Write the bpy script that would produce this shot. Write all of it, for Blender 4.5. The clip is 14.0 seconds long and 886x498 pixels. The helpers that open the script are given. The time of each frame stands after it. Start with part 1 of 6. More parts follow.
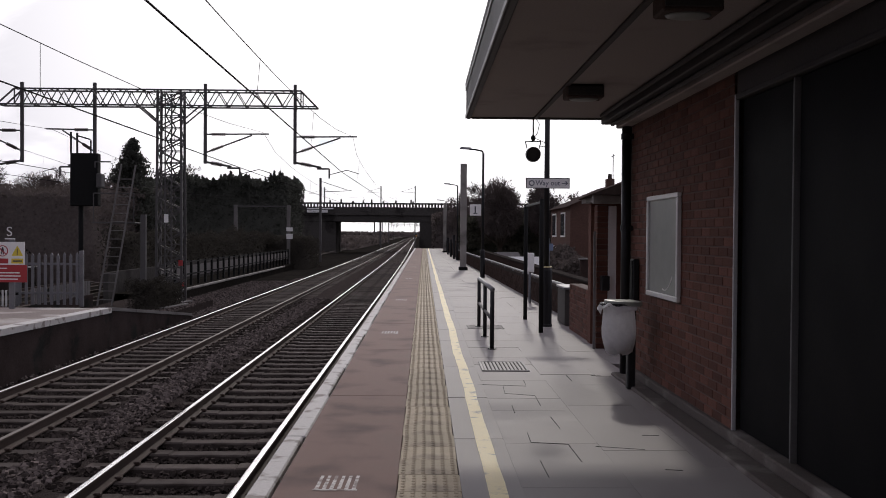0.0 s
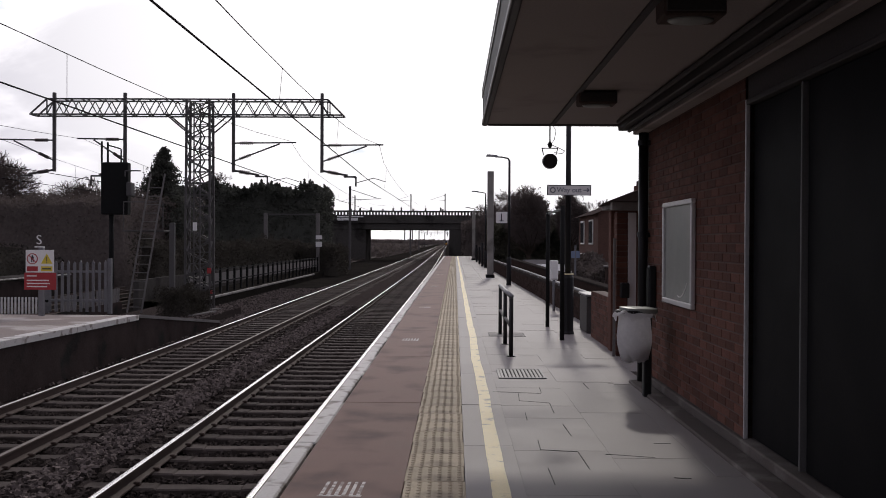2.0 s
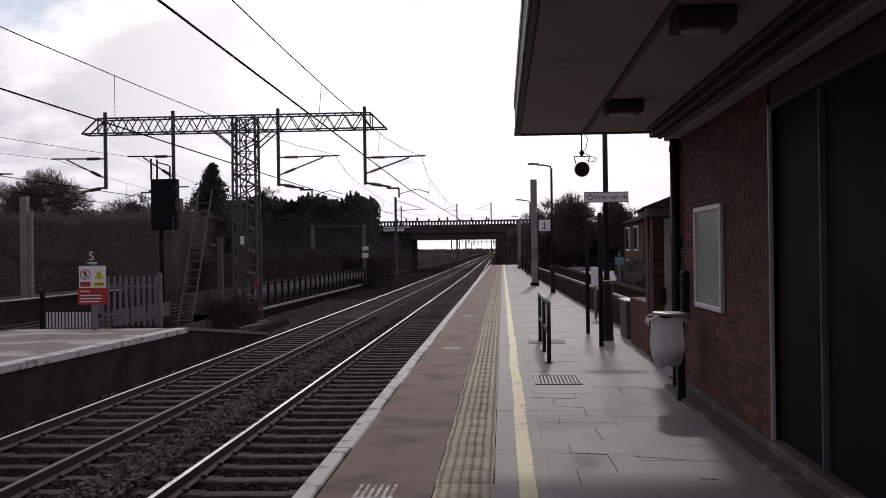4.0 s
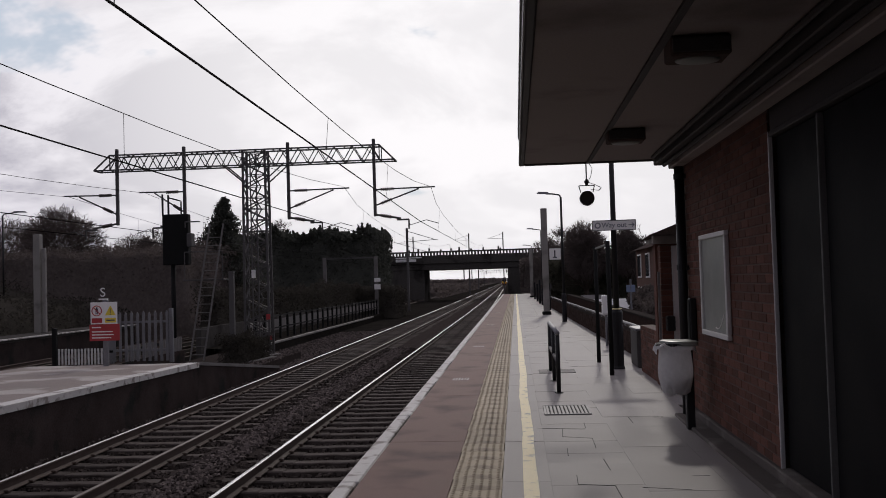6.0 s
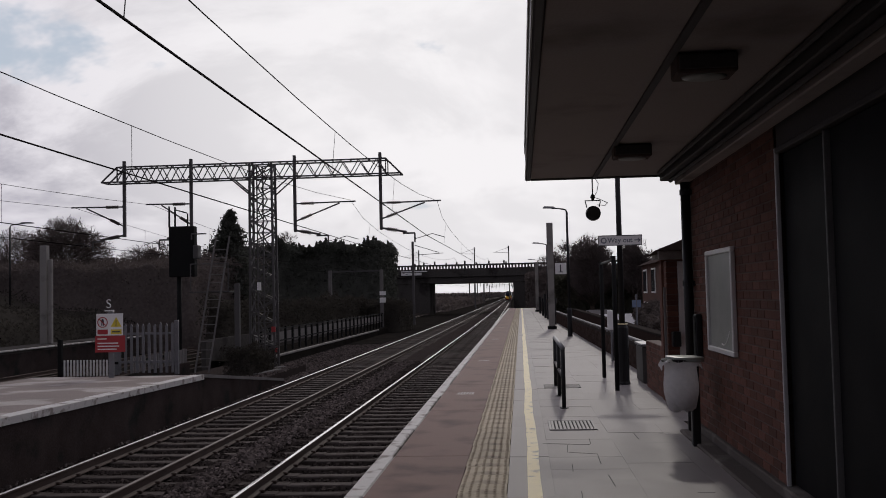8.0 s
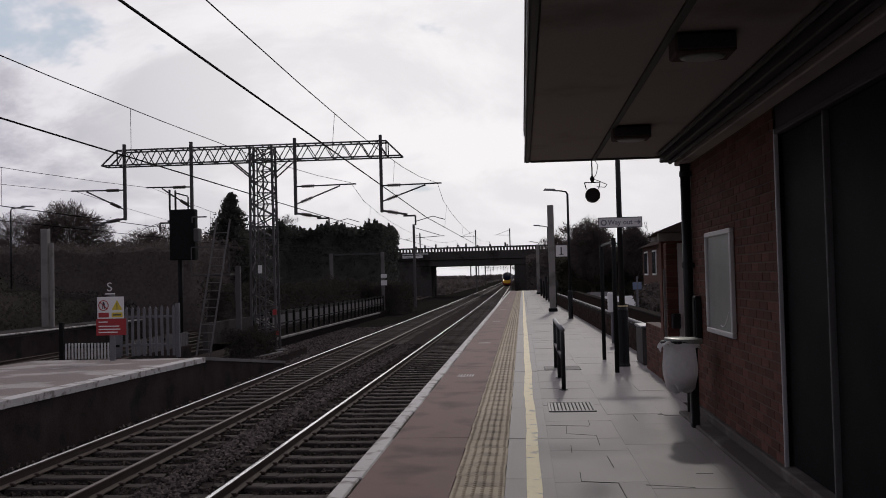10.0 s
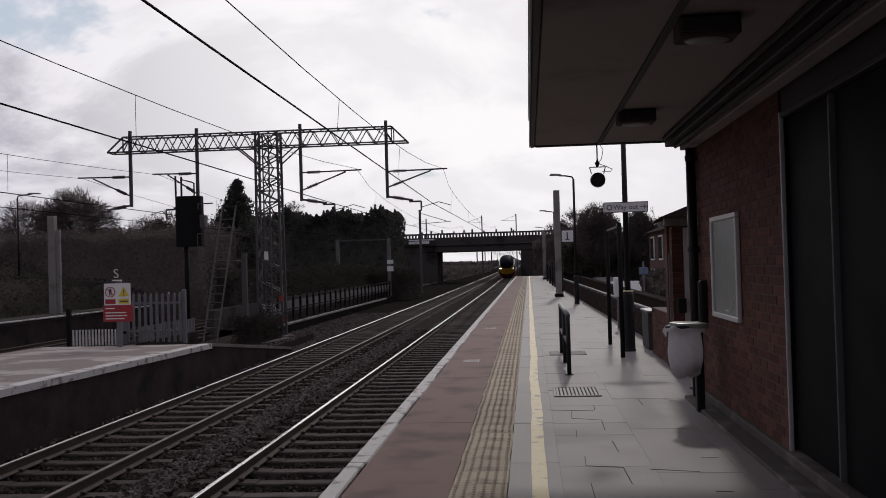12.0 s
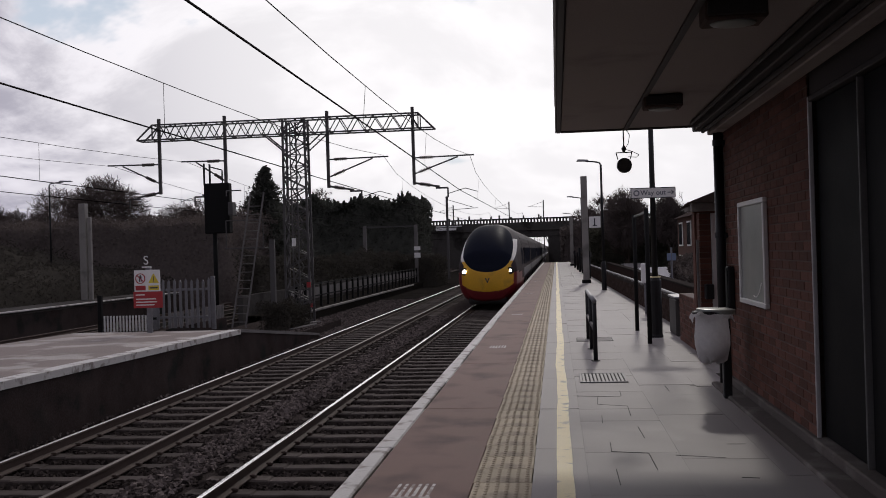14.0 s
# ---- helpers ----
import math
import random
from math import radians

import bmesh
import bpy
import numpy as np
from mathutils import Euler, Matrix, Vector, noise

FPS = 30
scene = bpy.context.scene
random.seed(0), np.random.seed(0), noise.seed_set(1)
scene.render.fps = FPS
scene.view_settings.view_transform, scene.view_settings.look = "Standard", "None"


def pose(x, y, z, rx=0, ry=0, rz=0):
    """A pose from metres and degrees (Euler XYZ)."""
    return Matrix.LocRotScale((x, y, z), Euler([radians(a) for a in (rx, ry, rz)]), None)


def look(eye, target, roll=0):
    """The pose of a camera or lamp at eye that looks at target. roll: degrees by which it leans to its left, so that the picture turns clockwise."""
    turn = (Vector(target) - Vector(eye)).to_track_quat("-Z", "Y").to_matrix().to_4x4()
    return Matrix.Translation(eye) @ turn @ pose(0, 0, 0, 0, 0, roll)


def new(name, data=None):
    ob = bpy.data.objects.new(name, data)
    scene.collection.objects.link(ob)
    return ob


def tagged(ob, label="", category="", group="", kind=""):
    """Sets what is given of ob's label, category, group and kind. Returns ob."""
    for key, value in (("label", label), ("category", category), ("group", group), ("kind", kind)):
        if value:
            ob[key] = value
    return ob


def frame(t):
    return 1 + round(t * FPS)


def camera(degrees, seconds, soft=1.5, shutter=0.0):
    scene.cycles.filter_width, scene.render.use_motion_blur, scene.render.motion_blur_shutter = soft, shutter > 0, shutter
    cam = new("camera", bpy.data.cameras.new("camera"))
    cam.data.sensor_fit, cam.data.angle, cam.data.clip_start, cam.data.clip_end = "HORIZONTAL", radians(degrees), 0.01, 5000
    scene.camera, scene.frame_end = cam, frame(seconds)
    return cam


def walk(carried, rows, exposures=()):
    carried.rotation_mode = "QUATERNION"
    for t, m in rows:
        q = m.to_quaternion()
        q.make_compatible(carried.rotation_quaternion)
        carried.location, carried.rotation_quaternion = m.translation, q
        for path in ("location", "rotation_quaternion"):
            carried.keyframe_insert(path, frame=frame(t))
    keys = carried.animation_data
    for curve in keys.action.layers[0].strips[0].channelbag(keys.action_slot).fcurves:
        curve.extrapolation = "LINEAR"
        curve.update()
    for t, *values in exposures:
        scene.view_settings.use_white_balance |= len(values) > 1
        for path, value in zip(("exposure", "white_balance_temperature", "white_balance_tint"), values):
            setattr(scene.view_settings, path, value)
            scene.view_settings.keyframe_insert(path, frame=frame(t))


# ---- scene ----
cam = camera(50.1, 14.0, soft=0.95)
PATH = [
    (0, (-0.276, 0.127, 1.546), (-0.236, 2.126, 1.515), 0.4),
    (0.5, (-0.251, 0.131, 1.545), (-0.206, 2.13, 1.523), 0.5),
    (1, (-0.228, 0.129, 1.544), (-0.202, 2.129, 1.528), 0.3),
    (1.5, (-0.184, 0.125, 1.542), (-0.178, 2.125, 1.528), 0.2),
    (2, (-0.114, 0.12, 1.539), (-0.139, 2.12, 1.524), 0.3),
    (2.5, (-0.079, 0.087, 1.537), (-0.188, 2.084, 1.521), 0.1),
    (3, (-0.043, 0.002, 1.532), (-0.18, 1.998, 1.525), -0.2),
    (5.5, (0.105, -0.096, 1.551), (0.006, 1.901, 1.589), -1.7),
    (6, (0.108, -0.076, 1.551), (-0.042, 1.917, 1.62), -1.7),
    (6.5, (0.106, -0.077, 1.554), (-0.053, 1.914, 1.657), -1.5),
    (7, (0.109, -0.082, 1.556), (-0.056, 1.908, 1.674), -1.5),
    (7.5, (0.111, -0.08, 1.555), (-0.053, 1.91, 1.667), -1.4),
    (8, (0.106, -0.086, 1.556), (-0.055, 1.905, 1.654), -1.3),
    (10.5, (0.135, -0.071, 1.549), (-0.033, 1.921, 1.604), -1.5),
    (11, (0.139, -0.07, 1.547), (-0.034, 1.922, 1.595), -1.6),
    (11.5, (0.141, -0.071, 1.545), (-0.035, 1.921, 1.586), -1.6),
    (12, (0.144, -0.063, 1.546), (-0.035, 1.929, 1.578), -1.6),
    (12.5, (0.155, -0.071, 1.547), (-0.031, 1.921, 1.571), -1.6),
    (13, (0.156, -0.077, 1.544), (-0.045, 1.913, 1.561), -1.6),
    (13.5, (0.168, -0.079, 1.541), (-0.052, 1.909, 1.553), -1.7),
    (14, (0.162, -0.076, 1.543), (-0.075, 1.91, 1.548), -1.7),
]
walk(cam, [(t, look(eye, target, roll)) for t, eye, target, roll in PATH],
     exposures=[(t, e, 6500, 12) for t, e in ((0, -0.34), (3, -0.44), (5.5, -0.68), (7.5, -0.86), (11, -0.82), (14, -0.66))])

# ---- world, sun ----
SUN_EL, SUN_AZ = 31.0, 5.0          # degrees; azimuth from +y, to the right positive
sun_way = Vector((math.sin(radians(SUN_AZ)) * math.cos(radians(SUN_EL)),
                  math.cos(radians(SUN_AZ)) * math.cos(radians(SUN_EL)), math.sin(radians(SUN_EL))))
world = bpy.data.worlds.new("world")
scene.world = world
world.use_nodes = True


def build_sky():
    nt = world.node_tree
    N, L = nt.nodes, nt.links
    N.clear()
    out, bg = N.new("ShaderNodeOutputWorld"), N.new("ShaderNodeBackground")
    bg.inputs["Strength"].default_value = 0.088
    sky = N.new("ShaderNodeTexSky")
    sky.sky_type, sky.sun_disc = "NISHITA", False
    sky.sun_elevation, sky.sun_rotation = radians(SUN_EL), radians(SUN_AZ)
    tc = N.new("ShaderNodeTexCoord")
    # clouds lie on a flat layer: divide the direction by its height
    sep = N.new("ShaderNodeSeparateXYZ")
    L.new(tc.outputs["Generated"], sep.inputs[0])
    up = N.new("ShaderNodeMath"); up.operation = "ADD"; up.inputs[1].default_value = 0.34
    mx = N.new("ShaderNodeMath"); mx.operation = "MAXIMUM"; mx.inputs[1].default_value = 0.0
    L.new(sep.outputs[2], mx.inputs[0]); L.new(mx.outputs[0], up.inputs[0])
    flat = []
    for n in (0, 1):
        d = N.new("ShaderNodeMath"); d.operation = "DIVIDE"
        L.new(sep.outputs[n], d.inputs[0]); L.new(up.outputs[0], d.inputs[1])
        flat.append(d)
    com = N.new("ShaderNodeCombineXYZ")
    L.new(flat[0].outputs[0], com.inputs[0]); L.new(flat[1].outputs[0], com.inputs[1])
    com.inputs[2].default_value = 3.7

    def cloud(scale, detail, rough, dist, lo, hi):
        n = N.new("ShaderNodeTexNoise")
        n.inputs["Scale"].default_value, n.inputs["Detail"].default_value = scale, detail
        n.inputs["Roughness"].default_value, n.inputs["Distortion"].default_value = rough, dist
        L.new(com.outputs[0], n.inputs["Vector"])
        r = N.new("ShaderNodeMapRange"); r.interpolation_type = "SMOOTHSTEP"
        r.inputs["From Min"].default_value, r.inputs["From Max"].default_value = lo, hi
        L.new(n.outputs["Fac"], r.inputs["Value"])
        return r.outputs[0]

    thick = cloud(2.0, 9, 0.6, 0.4, 0.38, 0.56)
    cover = cloud(1.9, 6, 0.55, 0.2, 0.33, 0.39)
    # glow of the hidden sun through the layer
    dot = N.new("ShaderNodeVectorMath"); dot.operation = "DOT_PRODUCT"
    dot.inputs[1].default_value = Vector((0.0, 0.96, 0.24)).normalized()
    L.new(tc.outputs["Generated"], dot.inputs[0])
    glow = N.new("ShaderNodeMapRange"); glow.interpolation_type = "SMOOTHSTEP"
    glow.inputs["From Min"].default_value, glow.inputs["From Max"].default_value = 0.79, 1.0
    L.new(dot.outputs["Value"], glow.inputs["Value"])
    bright = N.new("ShaderNodeMix"); bright.data_type = "RGBA"
    bright.inputs["A"].default_value, bright.inputs["B"].default_value = (14.0, 13.6, 14.9, 1), (5.2, 5.0, 6.6, 1)
    L.new(thick, bright.inputs["Factor"])
    lift = N.new("ShaderNodeMix"); lift.data_type = "RGBA"
    lift.inputs["B"].default_value = (20.5, 20.3, 20.0, 1)
    gf = N.new("ShaderNodeMath"); gf.operation = "MULTIPLY"; gf.inputs[1].default_value = 0.74
    L.new(glow.outputs[0], gf.inputs[0]); L.new(gf.outputs[0], lift.inputs["Factor"])
    L.new(bright.outputs["Result"], lift.inputs["A"])
    mixs = N.new("ShaderNodeMix"); mixs.data_type = "RGBA"
    blue = N.new("ShaderNodeMix"); blue.data_type = "RGBA"; blue.inputs["Factor"].default_value = 0.75
    L.new(sky.outputs[0], blue.inputs["A"]); blue.inputs["B"].default_value = (11.5, 13.0, 14.8, 1)
    L.new(cover, mixs.inputs["Factor"])
    L.new(blue.outputs["Result"], mixs.inputs["A"]); L.new(lift.outputs["Result"], mixs.inputs["B"])
    # the layer is thicker and darker away from the sun
    rear = N.new("ShaderNodeMapRange"); rear.interpolation_type = "SMOOTHSTEP"
    rear.inputs["From Min"].default_value, rear.inputs["From Max"].default_value = -0.35, 0.75
    rear.inputs["To Min"].default_value, rear.inputs["To Max"].default_value = 0.62, 1.0
    L.new(dot.outputs["Value"], rear.inputs["Value"])
    dim = N.new("ShaderNodeVectorMath"); dim.operation = "SCALE"
    L.new(mixs.outputs["Result"], dim.inputs[0]); L.new(rear.outputs[0], dim.inputs["Scale"])
    L.new(dim.outputs[0], bg.inputs["Color"])
    L.new(bg.outputs[0], out.inputs[0])


build_sky()
sun = new("sun", bpy.data.lights.new("sun", "SUN"))
sun.data.energy, sun.data.angle, sun.data.color = 1.1, radians(3), (1.0, 0.95, 0.87)
sun.matrix_world = look((0, 0, 40), Vector((0, 0, 40)) - sun_way)

# ---- materials ----


def mat(name, base, rough=0.7, metal=0.0, var=0.25, scale=6.0, fine=60.0, bump=0.15, tint=None, island=0.0, objrand=0.0,
        spec=0.5, stretch=(1, 1, 1), stain=None, stain_scale=0.8, stain_at=(0.5, 0.68), trans=0.0, depth=0.004, thin=0.0):
    """A surface of one colour with variation at two scales, a fine relief, and optional stains of a second colour."""
    m = bpy.data.materials.new(name)
    m.use_nodes = True
    nt = m.node_tree
    N, L = nt.nodes, nt.links
    b = N["Principled BSDF"]
    b.inputs["Metallic"].default_value, b.inputs["Roughness"].default_value = metal, rough
    b.inputs["Specular IOR Level"].default_value = spec
    tc = N.new("ShaderNodeTexCoord")
    mp = N.new("ShaderNodeMapping")
    mp.inputs["Scale"].default_value = stretch
    geo = N.new("ShaderNodeNewGeometry")
    L.new(geo.outputs["Position"] if not objrand else tc.outputs["Object"], mp.inputs["Vector"])

    def noi(s, d=4.0):
        n = N.new("ShaderNodeTexNoise")
        n.inputs["Scale"].default_value, n.inputs["Detail"].default_value = s, d
        L.new(mp.outputs[0], n.inputs["Vector"])
        return n.outputs["Fac"]

    big, small = noi(scale), noi(fine, 3)
    add = N.new("ShaderNodeMath"); add.operation = "ADD"
    L.new(big, add.inputs[0]); L.new(small, add.inputs[1])
    val = N.new("ShaderNodeMapRange")
    val.inputs["From Min"].default_value, val.inputs["From Max"].default_value = 0.6, 1.4
    val.inputs["To Min"].default_value, val.inputs["To Max"].default_value = 1 - var, 1 + var
    L.new(add.outputs[0], val.inputs["Value"])
    col = N.new("ShaderNodeMix"); col.data_type = "RGBA"
    col.inputs["A"].default_value = (*base, 1)
    col.inputs["B"].default_value = (*(tint or base), 1)
    L.new(big, col.inputs["Factor"])
    last = col.outputs["Result"]
    if stain:
        s = noi(stain_scale, 6)
        r = N.new("ShaderNodeMapRange"); r.interpolation_type = "SMOOTHSTEP"
        r.inputs["From Min"].default_value, r.inputs["From Max"].default_value = stain_at
        L.new(s, r.inputs["Value"])
        st = N.new("ShaderNodeMix"); st.data_type = "RGBA"
        st.inputs["B"].default_value = (*stain, 1)
        L.new(last, st.inputs["A"]); L.new(r.outputs[0], st.inputs["Factor"])
        last = st.outputs["Result"]
    mul = N.new("ShaderNodeVectorMath"); mul.operation = "SCALE"
    L.new(last, mul.inputs[0]); L.new(val.outputs[0], mul.inputs["Scale"])
    last = mul.outputs[0]
    if island or objrand:
        rr = N.new("ShaderNodeMapRange")
        k = island or objrand
        rr.inputs["To Min"].default_value, rr.inputs["To Max"].default_value = 1 - k, 1 + k
        if island:
            L.new(geo.outputs["Random Per Island"], rr.inputs["Value"])
        else:
            oi = N.new("ShaderNodeObjectInfo")
            L.new(oi.outputs["Random"], rr.inputs["Value"])
        m2 = N.new("ShaderNodeVectorMath"); m2.operation = "SCALE"
        L.new(last, m2.inputs[0]); L.new(rr.outputs[0], m2.inputs["Scale"])
        last = m2.outputs[0]
    L.new(last, b.inputs["Base Color"])
    rv = N.new("ShaderNodeMapRange")
    rv.inputs["To Min"].default_value, rv.inputs["To Max"].default_value = max(0.03, rough - 0.12), min(1, rough + 0.12)
    L.new(big, rv.inputs["Value"]); L.new(rv.outputs[0], b.inputs["Roughness"])
    if bump:
        bp = N.new("ShaderNodeBump")
        bp.inputs["Strength"].default_value, bp.inputs["Distance"].default_value = bump, depth
        L.new(add.outputs[0], bp.inputs["Height"]); L.new(bp.outputs[0], b.inputs["Normal"])
    if trans:
        b.inputs["Transmission Weight"].default_value = trans
    if thin:
        # leaves and film pass part of the light through
        tl, ms = N.new("ShaderNodeBsdfTranslucent"), N.new("ShaderNodeMixShader")
        ms.inputs[0].default_value = thin
        L.new(last, tl.inputs["Color"])
        L.new(b.outputs[0], ms.inputs[1]); L.new(tl.outputs[0], ms.inputs[2])
        L.new(ms.outputs[0], N["Material Output"].inputs["Surface"])
    return m


def glow_mat(name, color, strength):
    m = bpy.data.materials.new(name)
    m.use_nodes = True
    b = m.node_tree.nodes["Principled BSDF"]
    b.inputs["Emission Color"].default_value, b.inputs["Emission Strength"].default_value = (*color, 1), strength
    return m


M_BRICK = mat("red_brown_brick", (0.125, 0.052, 0.037), 0.85, var=0.35, scale=9, fine=110, bump=0.5, tint=(0.098, 0.047, 0.035), objrand=0.32, spec=0.2)
M_BRICKJ = mat("brick_joined", (0.125, 0.052, 0.037), 0.85, var=0.35, scale=9, fine=110, bump=0.5, tint=(0.098, 0.047, 0.035), island=0.32, spec=0.2)
M_MORTAR = mat("mortar", (0.1, 0.066, 0.054), 0.95, var=0.3, scale=5, fine=90, bump=0.4)
M_SLAB = mat("grey_paving", (0.285, 0.255, 0.243), 0.6, var=0.2, scale=2.2, fine=150, bump=0.25, tint=(0.24, 0.226, 0.225), objrand=0.04,
             stain=(0.18, 0.168, 0.167), stain_scale=1.1, depth=0.002, spec=0.22)
M_SLABJ = mat("grey_paving_far", (0.275, 0.246, 0.235), 0.6, var=0.2, scale=2.2, fine=150, bump=0.2, tint=(0.24, 0.226, 0.225), island=0.04,
              stain=(0.18, 0.168, 0.167), stain_scale=1.1, depth=0.002, spec=0.22)
M_JOINT = mat("paving_joint", (0.2, 0.19, 0.19), 0.9, var=0.4, scale=4, fine=40)
M_PINK = mat("brown_macadam", (0.225, 0.145, 0.122), 0.75, var=0.22, scale=1.6, fine=160, bump=0.35, tint=(0.188, 0.118, 0.105),
             stain=(0.115, 0.08, 0.072), stain_scale=1.6, stain_at=(0.48, 0.72), depth=0.002, spec=0.15)
M_COPING = mat("white_coping", (0.62, 0.60, 0.58), 0.7, var=0.2, scale=3, fine=70, bump=0.3, tint=(0.45, 0.43, 0.41),
               stain=(0.25, 0.22, 0.2), stain_scale=4.0, stain_at=(0.52, 0.62))
M_TACT = mat("buff_tactile", (0.50, 0.425, 0.30), 0.75, var=0.2, scale=3, fine=90, bump=0.25, tint=(0.43, 0.365, 0.27), objrand=0.1,
             stain=(0.27, 0.23, 0.175), stain_scale=3.0, spec=0.2)
M_YELLOW = mat("yellow_paint", (0.86, 0.75, 0.45), 0.65, var=0.1, scale=4, fine=120, bump=0.2, tint=(0.8, 0.7, 0.43),
               stain=(0.36, 0.33, 0.27), stain_scale=7, stain_at=(0.56, 0.7), depth=0.001)
M_WHITEP = mat("worn_white_paint", (0.55, 0.51, 0.48), 0.7, var=0.25, scale=8, fine=120, bump=0.2, stain=(0.25, 0.19, 0.17), stain_scale=14, stain_at=(0.45, 0.6))
M_BALLAST = mat("ballast", (0.072, 0.06, 0.056), 0.9, var=0.5, scale=7, fine=45, bump=1.0, tint=(0.042, 0.035, 0.031), depth=0.03, spec=0.0)
M_STONE = mat("ballast_stone", (0.165, 0.139, 0.128), 0.85, var=0.3, scale=20, fine=120, bump=0.3, tint=(0.07, 0.058, 0.053), island=0.75, spec=0.0)
M_STONED = mat("oily_stone", (0.06, 0.049, 0.044), 0.85, var=0.3, scale=20, fine=120, bump=0.3, tint=(0.042, 0.035, 0.031), island=0.6, spec=0.0)
M_SLEEPER = mat("concrete_sleeper", (0.115, 0.096, 0.087), 0.9, var=0.3, scale=3, fine=70, bump=0.4, tint=(0.062, 0.051, 0.045), objrand=0.3,
                stain=(0.045, 0.036, 0.031), stain_scale=2.2, spec=0.08)
M_RUST = mat("rusty_rail", (0.075, 0.045, 0.032), 0.85, var=0.4, scale=4, fine=80, bump=0.3, tint=(0.05, 0.035, 0.03))
M_RAILTOP = mat("polished_rail", (0.88, 0.86, 0.85), 0.2, metal=1.0, var=0.12, scale=2, fine=200, bump=0.02, stretch=(8, 0.3, 1))
M_RAILSAT = mat("satin_rail", (0.76, 0.74, 0.73), 0.45, metal=1.0, var=0.12, scale=2, fine=200, bump=0.02, stretch=(8, 0.3, 1))
M_RAILDULL = mat("dull_rail", (0.13, 0.105, 0.092), 0.6, metal=0.3, var=0.2, scale=2, fine=200, bump=0.02, stretch=(8, 0.3, 1))
M_EARTH = mat("dark_earth", (0.027, 0.024, 0.0215), 0.95, var=0.5, scale=0.6, fine=9, bump=0.8, tint=(0.022, 0.02, 0.017), depth=0.05, spec=0.0)
M_DBRICK = mat("sooty_brick", (0.062, 0.042, 0.036), 0.9, var=0.35, scale=9, fine=110, bump=0.5, tint=(0.045, 0.034, 0.03), objrand=0.3, spec=0.0)
M_DBRICKJ = mat("sooty_brick_joined", (0.062, 0.042, 0.036), 0.9, var=0.35, scale=9, fine=110, bump=0.5, tint=(0.045, 0.034, 0.03), island=0.3, spec=0.0)
M_DMORT = mat("sooty_mortar", (0.05, 0.044, 0.04), 0.95, var=0.3, scale=5, fine=90, bump=0.4, spec=0.0)
M_PLATWALL = mat("platform_face", (0.052, 0.041, 0.038), 0.9, var=0.4, scale=1.5, fine=40, bump=0.5, stain=(0.03, 0.03, 0.028), stain_scale=1.2, spec=0.0)
M_ASPHALT = mat("island_paving", (0.25, 0.205, 0.185), 0.7, var=0.4, scale=0.7, fine=60, bump=0.3, tint=(0.17, 0.137, 0.125),
                stain=(0.36, 0.325, 0.30), stain_scale=0.8, stain_at=(0.5, 0.6), spec=0.2)
M_GALV = mat("galvanised_steel", (0.19, 0.19, 0.2), 0.55, metal=0.55, var=0.25, scale=3, fine=50, bump=0.1, tint=(0.2, 0.2, 0.21))
M_STEEL = mat("grey_painted_steel", (0.115, 0.11, 0.11), 0.65, metal=0.1, var=0.3, scale=4, fine=60, bump=0.15, tint=(0.075, 0.07, 0.068), spec=0.3)
M_BLACK = mat("black_paint", (0.012, 0.012, 0.013), 0.45, var=0.3, scale=8, fine=80, bump=0.08, spec=0.3)
M_BLACKM = mat("matt_black", (0.012, 0.012, 0.012), 0.8, var=0.3, scale=8, fine=80, bump=0.1, spec=0.15)
M_SOFFIT = mat("soffit_board", (0.34, 0.298, 0.273), 0.8, var=0.12, scale=1.2, fine=60, bump=0.15, tint=(0.29, 0.25, 0.23),
               stain=(0.17, 0.142, 0.13), stain_scale=0.9, stain_at=(0.55, 0.75))
M_FASCIA = mat("fascia", (0.055, 0.05, 0.048), 0.6, var=0.25, scale=2, fine=50, bump=0.1, spec=0.2)
M_TRIM = mat("metal_edge_trim", (0.17, 0.165, 0.16), 0.5, metal=0.4, var=0.15, scale=3, fine=90, bump=0.05)
M_JAMB = mat("bright_jamb", (0.62, 0.6, 0.6), 0.4, metal=0.3, var=0.1, scale=3, fine=90, bump=0.03)
# near-black base: the deep shade under the canopy is in the colour
M_DOOR = mat("shaded_shutter", (0.0045, 0.0045, 0.005), 0.6, var=0.3, scale=2, fine=40, bump=0.1, tint=(0.0045, 0.0045, 0.005), spec=0.06)
M_CONC = mat("concrete", (0.30, 0.285, 0.265), 0.85, var=0.2, scale=1.5, fine=60, bump=0.35, tint=(0.23, 0.215, 0.2), stain=(0.14, 0.13, 0.12), stain_scale=1.3)
M_CONCD = mat("bridge_concrete", (0.105, 0.098, 0.092), 0.9, var=0.3, scale=0.5, fine=8, bump=0.4, tint=(0.06, 0.056, 0.052), stain=(0.035, 0.033, 0.03), stain_scale=0.4, spec=0.0)
M_CONCP = mat("weathered_post", (0.17, 0.16, 0.155), 0.85, var=0.25, scale=1.5, fine=40, bump=0.3, spec=0.1)
M_WHITE = mat("white_panel", (0.84, 0.83, 0.81), 0.5, var=0.05, scale=4, fine=70, bump=0.03)
M_RED = mat("red_panel", (0.38, 0.03, 0.035), 0.5, var=0.08, scale=4, fine=70, bump=0.03)
M_YELP = mat("yellow_panel", (0.75, 0.58, 0.06), 0.5, var=0.08, scale=4, fine=70, bump=0.03)
M_BLUEP = mat("blue_grey_plate", (0.17, 0.22, 0.33), 0.5, var=0.08, scale=4, fine=70, bump=0.03)
M_TEXTD = mat("dark_lettering", (0.05, 0.05, 0.06), 0.6, var=0.05, bump=0)
